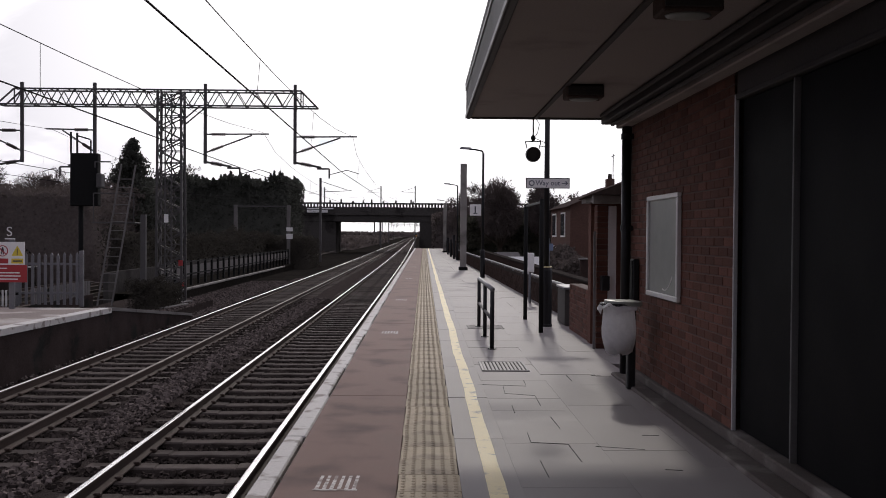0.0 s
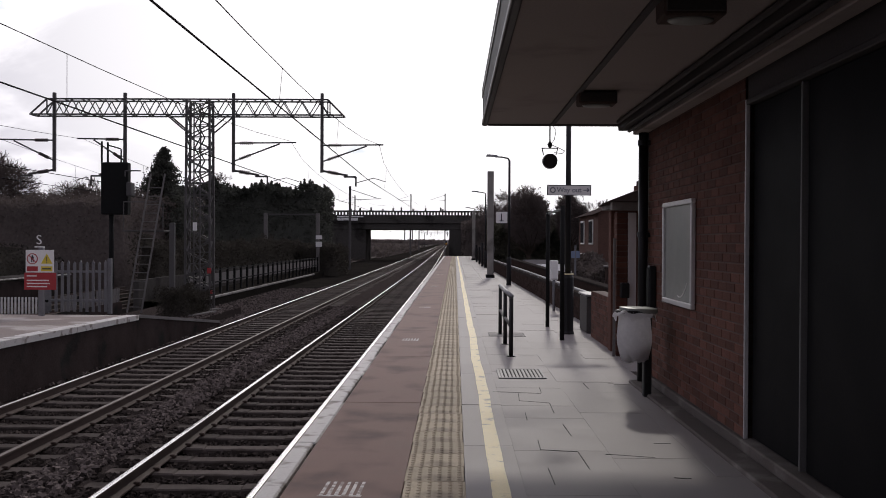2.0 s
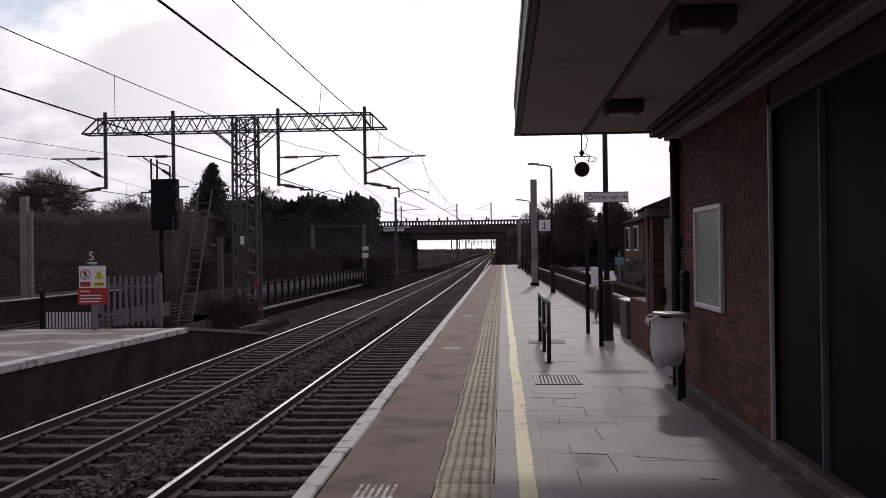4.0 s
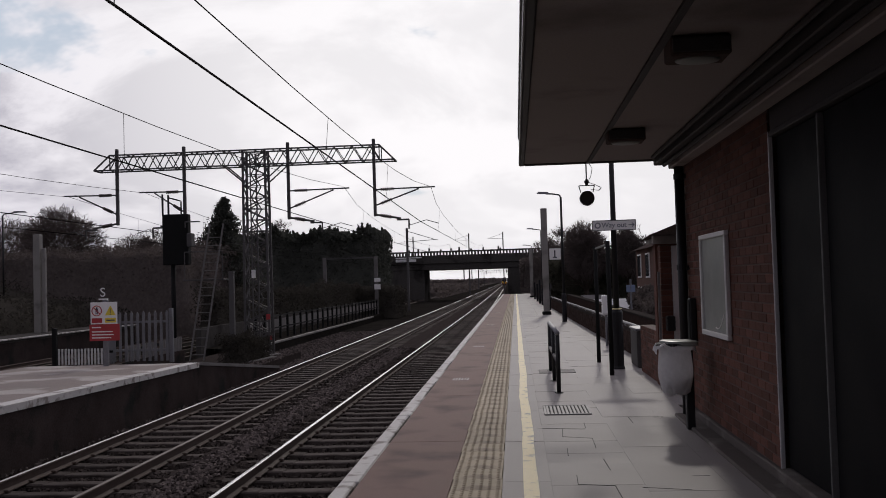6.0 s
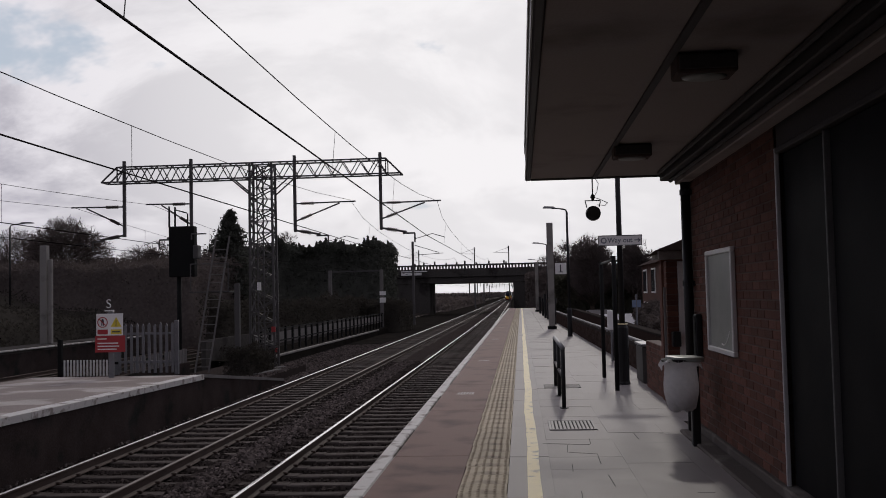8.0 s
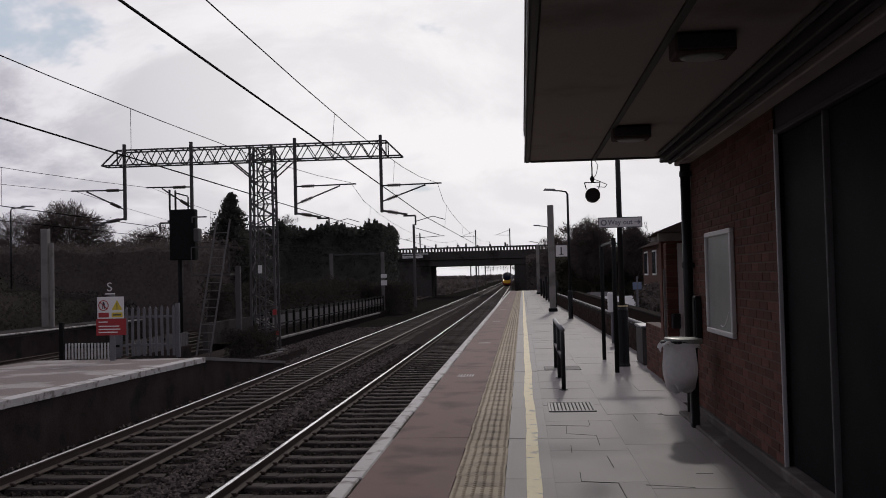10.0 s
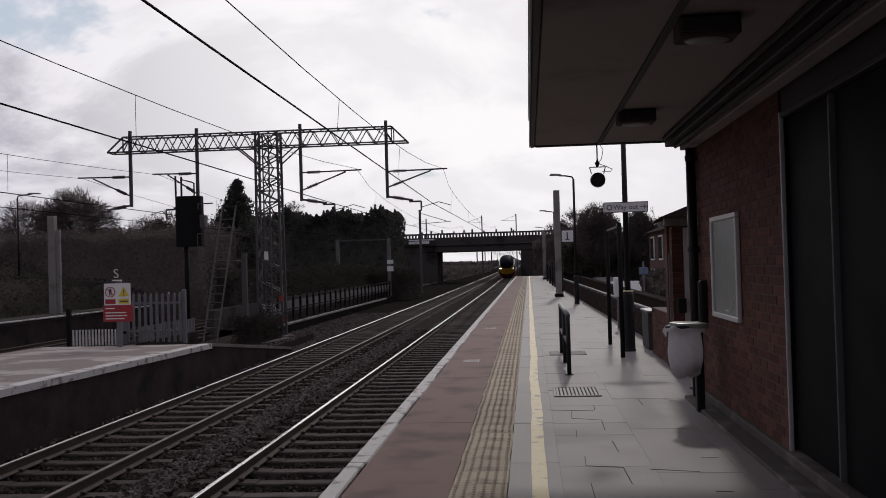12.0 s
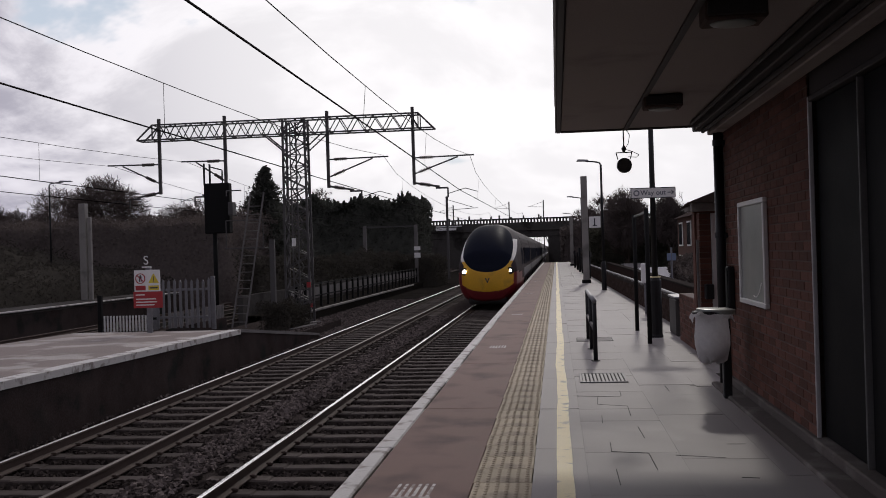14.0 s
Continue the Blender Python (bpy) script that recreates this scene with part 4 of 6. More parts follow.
def boundary():
    # low brick wall with a pale handrail along the back of the platform
    w = brick_wall("wall_boundary", "low dark brick boundary wall behind the platform", (bx(17.5), 17.5, 0.0), (-0.0135, 1), 42.5, 0.52, limit=300, mats=(M_DBRICK, M_DBRICKJ, M_DMORT))
    r = thing("handrail", (0, 0, 0), "pale galvanised handrail along the low boundary wall", "handrail", kind="structure")
    m = Mesh()
    m.tube((bx(60), 60, 0.6), (bx(17.6), 17.6, 0.6), 0.03, n=8)
    part("rail", m, M_GALV, r)
    for i in range(18):
        y = 17.7 + 2.4 * i
        m = Mesh()
        m.tube((bx(y) + 0.05, y, 0.4), (bx(y) + 0.02, y, 0.6), 0.018, n=6)
        part("bracket", m, M_GALV, r)
    m = Mesh()
    m.box(1.85, 1.95, 60.3, 103, 0.0, 1.1)
    tagged(part("wall_far", m, M_PLATWALL), "dark boundary fence at the far end of the platform", "wall", kind="structure")
    # bin cabinet by the column
    c = thing("grey_bin", (2.27, 16.6, 0), "upright dark grey bin with a pale rim beside the lamp column", "bin")
    m = Mesh()
    m.box(-0.15, 0.15, -0.45, 0.45, 0.0, 0.62, b=0.02)
    part("body", m, M_FASCIA, c)
    m = Mesh()
    m.box(-0.17, 0.17, -0.5, 0.5, 0.625, 0.665, b=0.01)
    part("lid", m, M_GALV, c)
    # low brick return wall and the porch beyond the corner
    brick_wall("wall_return", "low red-brown brick wall beside the porch", (2.12, 13.75, 0.0), (0, 1), 1.9, 0.75, limit=120)
    p = thing("brick_porch", (2.1, 13.6, 0), "small red-brown brick porch with brown fascia and tiled roof", "porch")
    m = Mesh()
    m.box(-0.012, 0.122, -0.594, -0.383, 0.0, 1.96)
    pier = part("pier", m, M_MORTAR, p)
    one = Mesh()
    one.box(-0.02, 0.13, -0.6, -0.377, 0.0, 0.065, b=0.004)
    one = one.data("brick", M_BRICK)
    for i in range(26):
        k = new("brick", one)
        k.parent, k.location = pier, (0, 0, 0.005 + 0.075 * i)
    m = Mesh()
    m.box(0.0, 1.6, -0.02, 0.2, 0.0, 2.0)
    part("side_wall", m, M_BRICKJ, p)
    m = Mesh()
    m.box(-0.24, 1.8, -1.5, -1.4, 1.95, 2.06, b=0.01).box(-0.1, 1.8, -1.39, 0.2, 2.001, 2.06)
    part("fascia", m, M_CONC, p, "weathered pale fascia")
    m = Mesh()
    m.add([(-0.3, -1.6, 2.06), (-0.15, 0.25, 2.06), (1.9, 0.25, 2.06), (1.9, -1.6, 2.06), (0.9, -1.6, 2.5), (0.9, 0.25, 2.5)], [(0, 1, 5, 4), (2, 3, 4, 5), (0, 4, 3), (1, 2, 5), (0, 3, 2, 1)])
    part("roof", m, M_TILE, p, "weathered tiled roof")
    m = Mesh()
    m.box(-0.065, -0.035, -0.62, -0.58, 0.0, 1.6)
    part("edge_strip", m, M_CONCP, p)
    m = Mesh()
    m.box(0.135, 0.245, -0.6, -0.54, 0.1, 1.95, b=0.008)
    part("door_panel", m, M_ALU, p, "pale glazed panel")
    m = Mesh()
    m.box(0.02, 0.13, -0.76, -0.61, 0.8, 1.0, b=0.01)
    part("letter_box", m, M_BLACK, p, "black metal box")


# ---- overhead line ----
GY = 34.8


def truss(m, x0, x1, z0, z1, y0, y1, n, k=0):
    """A box lattice along x: four chords, with zigzag bars on the two upright faces."""
    step = (x1 - x0) / n
    for y in (y0, y1):
        m.angle((x0, y, z0), (x1, y, z0), 0.055, k)
        m.angle((x0, y, z1), (x1, y, z1), 0.055, k)
        for i in range(n):
            a, c = x0 + step * i, x0 + step * (i + 1)
            m.angle((a, y, z0 if i % 2 == 0 else z1), (c, y, z1 if i % 2 == 0 else z0), 0.032, k)
    for i in range(0, n + 1, 2):
        x = x0 + step * i
        m.angle((x, y0, z1), (x, y1, z1), 0.03, k)
        m.angle((x, y0, z0), (x, y1, z0), 0.03, k)


def cantilever(g, x, side, top, reach):
    """Drop post with a strutted bracket arm, insulators and steady arm; x: the post, reach: the wire."""
    m = Mesh()
    m.box(x - 0.055, x + 0.055, -0.055, 0.055, 4.05, 6.95, b=0.008)
    part("drop_post", m, M_STEEL, g)
    ex = reach + 0.0
    d = 1 if reach > x else -1
    m = Mesh()
    m.tube((x, 0, top), (ex + d * 0.25, 0, top + 0.03), 0.028, n=8).tube((x, 0, 4.45), (ex - d * 0.35, 0, top - 0.02), 0.028, n=8)
    part("bracket_arm", m, M_STEEL, g)
    m, low = Mesh(), Mesh()
    for t in range(7):
        q = x + d * (0.25 + 0.07 * t)
        m.tube((q, 0, top + 0.003), (q + d * 0.035, 0, top + 0.004), 0.062, n=10)
        f = 0.14 + 0.035 * t
        a = Vector((x, 0, 4.45)).lerp(Vector((ex - d * 0.35, 0, top - 0.02)), f)
        c = Vector((x, 0, 4.45)).lerp(Vector((ex - d * 0.35, 0, top - 0.02)), f + 0.018)
        low.tube(a, c, 0.062, n=10)
    part("insulator", m, M_INSUL, g)
    part("strut_insulator", low, M_INSUL, g)
    m = Mesh()
    q = x + d * 0.95
    m.tube((x, 0, 4.12), (q, 0, 3.95), 0.04, n=8)
    m.path([(q - d * 0.15, 0, 3.9), (q + d * 0.3, 0, 3.9), (q + d * 0.3, 0, 3.55)], 0.034, 6)
    m.path([(q + d * 0.3, 0, 3.68), (reach - d * 0.1, 0, 3.86), (reach + d * 0.35, 0, 3.72)], 0.014, 6)
    part("steady_arm", m, M_STEEL, g)
    m = Mesh()
    for t in range(5):
        f = 0.25 + 0.08 * t
        a, c = Vector((x, 0, 4.12)).lerp(Vector((q, 0, 3.95)), f), Vector((x, 0, 4.12)).lerp(Vector((q, 0, 3.95)), f + 0.04)
        m.tube(a, c, 0.075, n=10)
    part("lower_insulator", m, M_INSUL, g)


def gantry():
    g = thing("overhead_line_gantry", (0, GY, 0), "grey lattice steel overhead line gantry with twin cantilever booms", "gantry")
    mx0, mx1 = -9.9, -9.07
    # lattice mast
    for x in (mx0, mx1):
        for y in (-0.26, 0.26):
            m = Mesh()
            m.angle((x - (0.05 if x == mx0 else -0.05), y, -1.2), (x, y, 6.7), 0.08)
            part("mast_leg", m, M_STEEL, g)
    n = 18
    bars = []
    for i in range(n):
        z0, z1 = -1.0 + 7.6 * i / n, -1.0 + 7.6 * (i + 1) / n
        for y in (-0.26, 0.26):
            bars.append(((mx0, y, z0 if i % 2 else z1), (mx1, y, z1 if i % 2 else z0), 0.044))
            bars.append(((mx0, y, z1), (mx1, y, z1), 0.03))
            bars.append(((mx0 + 0.3, y, z1 if i % 2 else z0), (mx1 - 0.3, y, z0 if i % 2 else z1), 0.04))
        for x in (mx0, mx1):
            bars.append(((x, -0.26, z0 if i % 2 else z1), (x, 0.26, z1 if i % 2 else z0), 0.044))
    for x in (mx0 + 0.3, mx1 - 0.3):
        bars.append(((x, -0.36, -1.0), (x, -0.36, 6.5), 0.044))
    for a, c, w in bars:
        m = Mesh()
        m.angle(a, c, w)
        part("lacing_bar", m, M_STEEL, g)
    # booms with sloped ends
    for x0, x1, nn, nm in ((-9.47, -15.0, 18, "boom"), (-9.47, -4.75, 14, "boom")):
        m = Mesh()
        truss(m, x0, x1, 6.12, 6.68, -0.3, 0.3, nn)
        e = -0.62 if x1 < x0 else 0.55
        for y in (-0.3, 0.3):
            m.angle((x1, y, 6.68), (x1 + e, y, 6.12), 0.055).angle((x1, y, 6.12), (x1 + e, y, 6.12), 0.055)
            m.angle((x1, y, 6.68), (x1, y, 6.12), 0.04)
        m.angle((x1 + e, -0.3, 6.12), (x1 + e, 0.3, 6.12), 0.05)
        part(nm, m, M_STEEL, g)
    for y in (-0.33, 0.33):
        for a, c in ((mx0, mx0 - 0.75), (mx1, mx1 + 0.75)):
            m = Mesh()
            m.angle((a, y, 5.5), (c, y, 6.14), 0.05)
            part("knee_brace", m, M_STEEL, g)
    cantilever(g, -14.85, -1, 5.2, -16.7)
    cantilever(g, -12.24, -1, 5.24, -13.75)
    cantilever(g, -8.25, 1, 5.12, -6.2)
    cantilever(g, -5.0, 1, 5.05, -3.0)
    m = Mesh()
    m.box(mx0 - 0.35, mx1 + 0.35, -0.6, 0.6, -1.3, -1.02, b=0.03)
    part("footing", m, M_CONC, g, "concrete footing")
    m = Mesh()
    m.box(-9.1, -8.95, -0.42, -0.4, 0.35, 0.55)
    part("number_plate", m, M_RED, g, "small red plate")
    m = Mesh()
    m.box(-8.98, -8.9, -0.42, -0.4, -0.4, -0.25)
    part("tag_plate", m, M_RED, g, "small red plate")
    m = Mesh()
    m.box(-9.62, -9.47, -0.42, -0.4, 1.9, 2.2)
    part("tag_plate", m, M_WHITE, g, "small white plate")


def wires():
    """Contact and catenary wires of each track, hung between supports."""
    spans = [(-17.0, GY), (GY, 92.0), (92.0, 150.0), (150.0, 215.0), (215.0, 280.0)]
    for cx, stag, top in ((-2.9, -0.41, 5.08), (-6.15, -0.5, 5.2), (-13.75, -0.1, 5.24), (-16.75, -0.1, 5.2)):
        w = thing("overhead_wire", (0, 0, 0), "thin dark catenary and contact wires over the track", "wire", "overhead wires")
        con, mes = Mesh(), Mesh()
        near = cx > -4
        stag_at = lambda q: (max(0, 1 - abs(q - GY) / 33) if near else max(0, 1 - max(0, abs(q - 24) - 14) / 40)) * stag
        for a, c in spans:
            low = 4.32 if a < 0 else 4.25
            tp = top if a < 100 else 4.75
            low += (0.06 if near else 0.3) if a < 0 else 0.0
            mes_x = lambda q, g: cx + bend(q) + (stag_at(q) + (0.055 if near else 0)) * (1 - (2 * g - 1) ** 6)
            pts, cts = [], []
            for i in range(13):
                f = i / 12
                y = a + (c - a) * f
                pts.append((mes_x(y, f), y, low + (tp - low) * (2 * f - 1) ** 2))
                cts.append((cx + bend(y) + stag_at(y), y, 3.8))
            mes.path(pts, 0.008 if a < 60 else 0.014, 5)
            con.path(cts, 0.0135 if a < 60 else 0.018, 5)
            for f in (0.12, 0.3, 0.465, 0.637, 0.8):
                y = a + (c - a) * f
                z = low + (tp - low) * (2 * f - 1) ** 2
                m = Mesh()
                m.tube((cx + bend(y) + stag_at(y), y, 3.8), (mes_x(y, f), y, z), 0.005 if a < 60 else 0.008, n=4)
                part("dropper", m, M_WIRE, w)
        part("catenary", mes, M_WIRE, w)
        part("contact_wire", con, M_WIRE, w)
    # far masts with bracket arms
    for x, y, h, d in ((-10.2, 92, 8.1, 1), (-18.3, 178, 11.4, -1), (-8.1, 186, 12.1, -1), (-1.4, 186, 12.2, -1), (-9.9, 226, 9.0, 1), (1.6, 240, 6, -1), (-9.5, 280, 6, 1)):
        t = thing("overhead_line_mast", (x + bend(y), y, -1.2), "distant steel overhead line mast with a bracket arm", "mast", "overhead line masts")
        m = Mesh()
        m.box(-0.11, 0.11, -0.11, 0.11, 0, h, b=0.02)
        part("post", m, M_STEEL, t)
        m = Mesh()
        m.tube((0, 0, h - 0.3), (2.6 * d, 0, h - 1.15), 0.03, n=6).tube((0, 0, h - 1.35), (3.0 * d, 0, h - 1.2), 0.03, n=6)
        part("bracket_arm", m, M_STEEL, t)
    # bare gantries seen beneath the bridge
    for y in (255, 310, 380, 460):
        t = thing("overhead_line_portal", (bend(y), y, -1.2), "distant overhead line portal across the tracks", "gantry", "far portals")
        for x in (-12.5, 0.3):
            m = Mesh()
            m.box(x - 0.16, x + 0.16, -0.16, 0.16, 0, 7.2)
            part("leg", m, M_STEEL, t)
        m = Mesh()
        truss(m, -12.5, 0.3, 6.6, 7.2, -0.2, 0.2, 16)
        part("beam", m, M_STEEL, t)
        for x in (-9.5, -7.6, -4.4, -1.2):
            m = Mesh()
            m.box(x - 0.06, x + 0.06, -0.06, 0.06, 4.9, 6.6)
            part("drop_post", m, M_STEEL, t)


# ---- island platform ----


def island():
    top = lambda y: -0.06 if y < 12 else -0.06 - 0.13 * ((y - 12) / 9.9)
    ys = [-14, 0, 6, 12, 15, 18, 20, 21.9]
    p = Mesh()
    for a, c in zip(ys, ys[1:]):
        v = [(x, y, z) for y in (a, c) for x, z in ((-7.44, -1.3), (-7.44, top(y)), (-11.6, top(y)), (-11.6, -1.3))]
        p.add(v, [(0, 1, 5, 4), (1, 2, 6, 5), (2, 3, 7, 6)] + ([(4, 5, 6, 7)] if c == 21.9 else []), 0)
    plat = part("island_platform", p, M_ASPHALT)
    tagged(plat, "grey-brown paved island platform sloping down to its end", "platform", kind="structure")
    face = Mesh()
    face.add([(-7.432, -14, -1.3), (-7.432, 12, -1.3), (-7.432, 21.9, -1.3), (-7.432, 21.9, top(21.9) - 0.1), (-7.432, 12, -0.17), (-7.432, -14, -0.17)], [(0, 1, 4, 5), (1, 2, 3, 4)])
    face.add([(-7.44, 21.908, -1.3), (-11.6, 21.908, -1.3), (-11.6, 21.908, -0.3), (-7.44, 21.908, -0.3)], [(0, 1, 2, 3)])
    part("edge_wall", face, M_PLATWALL, plat)
    y, n = -13.5, 0
    while y < 21.8:
        y1 = min(y + 1.83, 21.9)
        m = Mesh()
        v = []
        for yy in (y + 0.004, y1 - 0.004):
            z = top(yy)
            v += [(-7.40, yy, z - 0.11), (-7.40, yy, z + 0.004), (-7.68, yy, z + 0.006), (-7.68, yy, z - 0.05)]
        m.add(v, [(0, 1, 5, 4), (1, 2, 6, 5), (2, 3, 7, 6), (3, 0, 4, 7), (0, 3, 2, 1), (4, 5, 6, 7)])
        part("coping_stone", m, M_COPING, plat)
        y = y1
    # the end of the ramp, a low kerb with vegetation
    m = Mesh()
    m.box(-11.6, -8.3, 22.0, 36.4, -1.3, -1.0)
    tagged(part("ramp_end", m, M_BALLAST), "dark ground strip beyond the platform end", "ground", kind="structure")
    # the platform runs down to the ground beside the track
    m = Mesh()
    m.add([(-7.45, 21.92, -1.3), (-7.45, 29.6, -1.3), (-7.45, 29.6, -0.98), (-7.45, 21.92, -0.2), (-8.9, 29.6, -0.98), (-8.9, 21.92, -0.2), (-8.9, 29.6, -1.3), (-8.9, 21.92, -1.3)],
          [(0, 1, 2, 3), (3, 2, 4, 5), (1, 6, 4, 2), (5, 4, 6, 7)])
    ramp = tagged(part("platform_ramp", m, M_PLATWALL), "dark ramp sloping from the platform end to the ground", "ramp", kind="structure")
    for i in range(4):
        a, c = 21.95 + 1.9 * i, 23.83 + 1.9 * i
        za, zc = -0.2 - 0.78 * (a - 21.92) / 7.68, -0.2 - 0.78 * (c - 21.92) / 7.68
        m = Mesh()
        m.add([(x, y, z + d) for y, z in ((a, za), (c, zc)) for x, d in ((-7.42, -0.05), (-7.42, 0.03), (-7.58, 0.03), (-7.58, -0.05))],
              [(0, 1, 5, 4), (1, 2, 6, 5), (2, 3, 7, 6), (3, 0, 4, 7), (0, 3, 2, 1), (4, 5, 6, 7)])
        part("ramp_kerb", m, M_CONCP, ramp)
    f = thing("slat_fence", (-10.3, 0, -1.0), "low dark wall topped with short pale slats", "fence")
    m = Mesh()
    m.box(-0.05, 0.05, 24.4, 28.9, 0, 0.66, b=0.01)
    part("base_wall", m, M_PLATWALL, f)
    for i in range(32):
        if i % 9 == 8:
            continue
        y = 24.5 + 0.135 * i
        m = Mesh()
        m.box(-0.012, 0.012, y, y + 0.085, 0.665, 1.08, b=0.004)
        part("slat", m, M_CONCP, f)
    m = Mesh()
    m.box(-0.035, -0.015, 24.4, 28.9, 0.94, 1.0)
    part("rail", m, M_BLACKM, f)
    for i in range(2):
        q = thing("timber_baulk", (-8.75 - 0.3 * i, 32.4 + 1.4 * i, -1.0), "grey weathered timber lying beside the track", "timber", "timber baulks", turn=-8 - 6 * i)
        m = Mesh()
        m.box(-0.09, 0.09, -1.1, 1.1, 0.0, 0.07, b=0.012)
        part("baulk", m, M_CONCP, q)
    # sign: S, warning panel and red notice on one post
    s = thing("warning_sign", (-9.47, 21.4, -0.19), "trespass warning sign with white and red panels, letter S above", "sign")
    m = Mesh()
    m.box(-0.06, 0.06, 0.03, 0.11, 0.0, 1.55, b=0.008)
    part("post", m, M_GALV, s)
    m = Mesh()
    m.box(-0.33, 0.31, -0.01, 0.01, 0.99, 1.5, b=0.004)
    part("white_panel", m, M_WHITE, s)
    m = Mesh()
    m.box(-0.36, 0.36, -0.01, 0.01, 0.6, 0.985, b=0.004)
    part("red_panel", m, M_RED, s, "red notice panel")
    m = Mesh()
    for i, w in enumerate((0.22, 0.5, 0.52, 0.46)):
        m.box(-0.3, -0.3 + w, -0.014, -0.0105, 0.9 - 0.07 * i - (0.03 if i else 0), 0.925 - 0.07 * i - (0.03 if i else 0))
    part("notice_bars", m, M_WHITE, s, "white bars of small writing")
    m = Mesh()
    cx, cz, r = -0.175, 1.30, 0.115
    for i in range(24):
        a, c = 2 * math.pi * i / 24, 2 * math.pi * (i + 1) / 24
        m.tube((cx + r * math.cos(a), -0.014, cz + r * math.sin(a)), (cx + r * math.cos(c), -0.014, cz + r * math.sin(c)), 0.012, n=4)
    m.tube((cx - 0.08, -0.016, cz + 0.08), (cx + 0.08, -0.016, cz - 0.08), 0.011, n=4)
    part("prohibition_ring", m, M_RED, s, "red prohibition ring")
    m = Mesh()
    m.box(cx - 0.03, cx + 0.03, -0.0135, -0.0105, cz - 0.02, cz + 0.05).tube((cx, -0.013, cz + 0.065), (cx, -0.0105, cz + 0.065), 0.02, n=10)
    m.box(cx - 0.03, cx - 0.008, -0.0135, -0.0105, cz - 0.08, cz - 0.021).box(cx + 0.008, cx + 0.03, -0.0135, -0.0105, cz - 0.08, cz - 0.021)
    part("pictogram", m, M_TEXTD, s)
    m = Mesh()
    m.add([(0.02, -0.013, 1.19), (0.28, -0.013, 1.19), (0.15, -0.013, 1.42)], [(0, 1, 2)])
    m.add([(0.02, -0.0105, 1.19), (0.28, -0.0105, 1.19), (0.15, -0.0105, 1.42)], [(0, 2, 1)])
    m.box(0.02, 0.28, -0.0135, -0.0105, 1.02, 1.13)
    part("warning_triangle", m, M_YELP, s, "yellow warning triangle and label")
    m = Mesh()
    m.box(0.142, 0.158, -0.0165, -0.0135, 1.24, 1.35).box(0.14, 0.16, -0.0165, -0.0135, 1.205, 1.225)
    part("warning_mark", m, M_TEXTD, s)
    m = Mesh()
    m.box(0.05, 0.25, -0.0165, -0.0136, 1.06, 1.09)
    part("text_bar", m, M_TEXTD, s)
    m = Mesh()
    m.box(-0.3, -0.05, -0.0135, -0.0105, 1.02, 1.13)
    part("red_label", m, M_RED, s)
    lettering("letter", "S", 0.30, M_WHITE, s, (-0.03, 0.0, 1.72), label="white letter S")
    m = Mesh()
    m.box(-0.13, 0.1, -0.005, 0.005, 1.555, 1.585)
    part("letter_bar", m, M_WHITE, s)
    # palisade fence across the platform end
    f = thing("palisade_fence", (0, 23.6, -0.3), "grey galvanised palisade fence across the platform end", "fence")
    for i in range(10):
        x = -10.2 + 0.155 * i
        if x > -8.75:
            continue
        m = Mesh()
        h = 1.32 + 0.02 * math.sin(i * 3)
        m.add([(x - 0.035, 0, 0.05), (x + 0.035, 0, 0.05), (x + 0.035, 0, h - 0.06), (x, 0, h), (x - 0.035, 0, h - 0.06),
               (x - 0.035, 0.02, 0.05), (x + 0.035, 0.02, 0.05), (x + 0.035, 0.02, h - 0.06), (x, 0.02, h), (x - 0.035, 0.02, h - 0.06)],
              [(0, 1, 2, 3, 4), (9, 8, 7, 6, 5), (0, 5, 6, 1), (1, 6, 7, 2), (2, 7, 8, 3), (3, 8, 9, 4), (4, 9, 5, 0)])
        part("pale", m, M_GALV, f)
    for z in (0.3, 1.02):
        m = Mesh()
        m.box(-10.3, -8.75, 0.025, 0.07, z, z + 0.06, b=0.005)
        part("rail", m, M_GALV, f)
    for x in (-10.3, -8.72):
        m = Mesh()
        m.box(x - 0.05, x + 0.05, 0.03, 0.12, 0, 1.38, b=0.005)
        part("post", m, M_GALV, f)
    # low white picket rail behind
    f = thing("picket_fence", (0, 23.0, -0.28), "low dark fence with pale slats at the platform end", "fence")
    for i in range(16):
        x = -11.4 + 0.085 * i
        m = Mesh()
        m.box(x, x + 0.045, 0, 0.02, 0.02, 0.42, b=0.004)
        part("slat", m, M_ALU, f)
    m = Mesh()
    m.box(-11.5, -10.0, 0.025, 0.06, 0.3, 0.36)
    part("rail", m, M_BLACKM, f)
    m = Mesh()
    m.box(-11.55, -11.44, -0.02, 0.08, 0, 0.95, b=0.01)
    part("post", m, M_BLACKM, f)
    # far platform beyond the outer tracks
    q = Mesh()
    q.box(-20.7, -18.9, -14, 46, -1.3, -0.12)
    fp = part("far_platform", q, M_CONCD)
    tagged(fp, "far platform with a pale edge beyond the outer tracks", "platform", kind="structure")
    m = Mesh()
    m.box(-18.88, -18.76, -14, 46, -0.16, -0.1, b=0.01)
    part("coping", m, M_COPING, fp)
    m = Mesh()
    m.box(-18.895, -18.885, -14, 46, -1.3, -0.26)
    part("edge_wall", m, M_PLATWALL, fp)
    lamp_column(-25.1, 45.0, 5.45, -1.25)
    q = thing("concrete_post", (-20.2, 39.0, -0.12), "pair of grey square posts on the far platform", "post", "concrete posts")
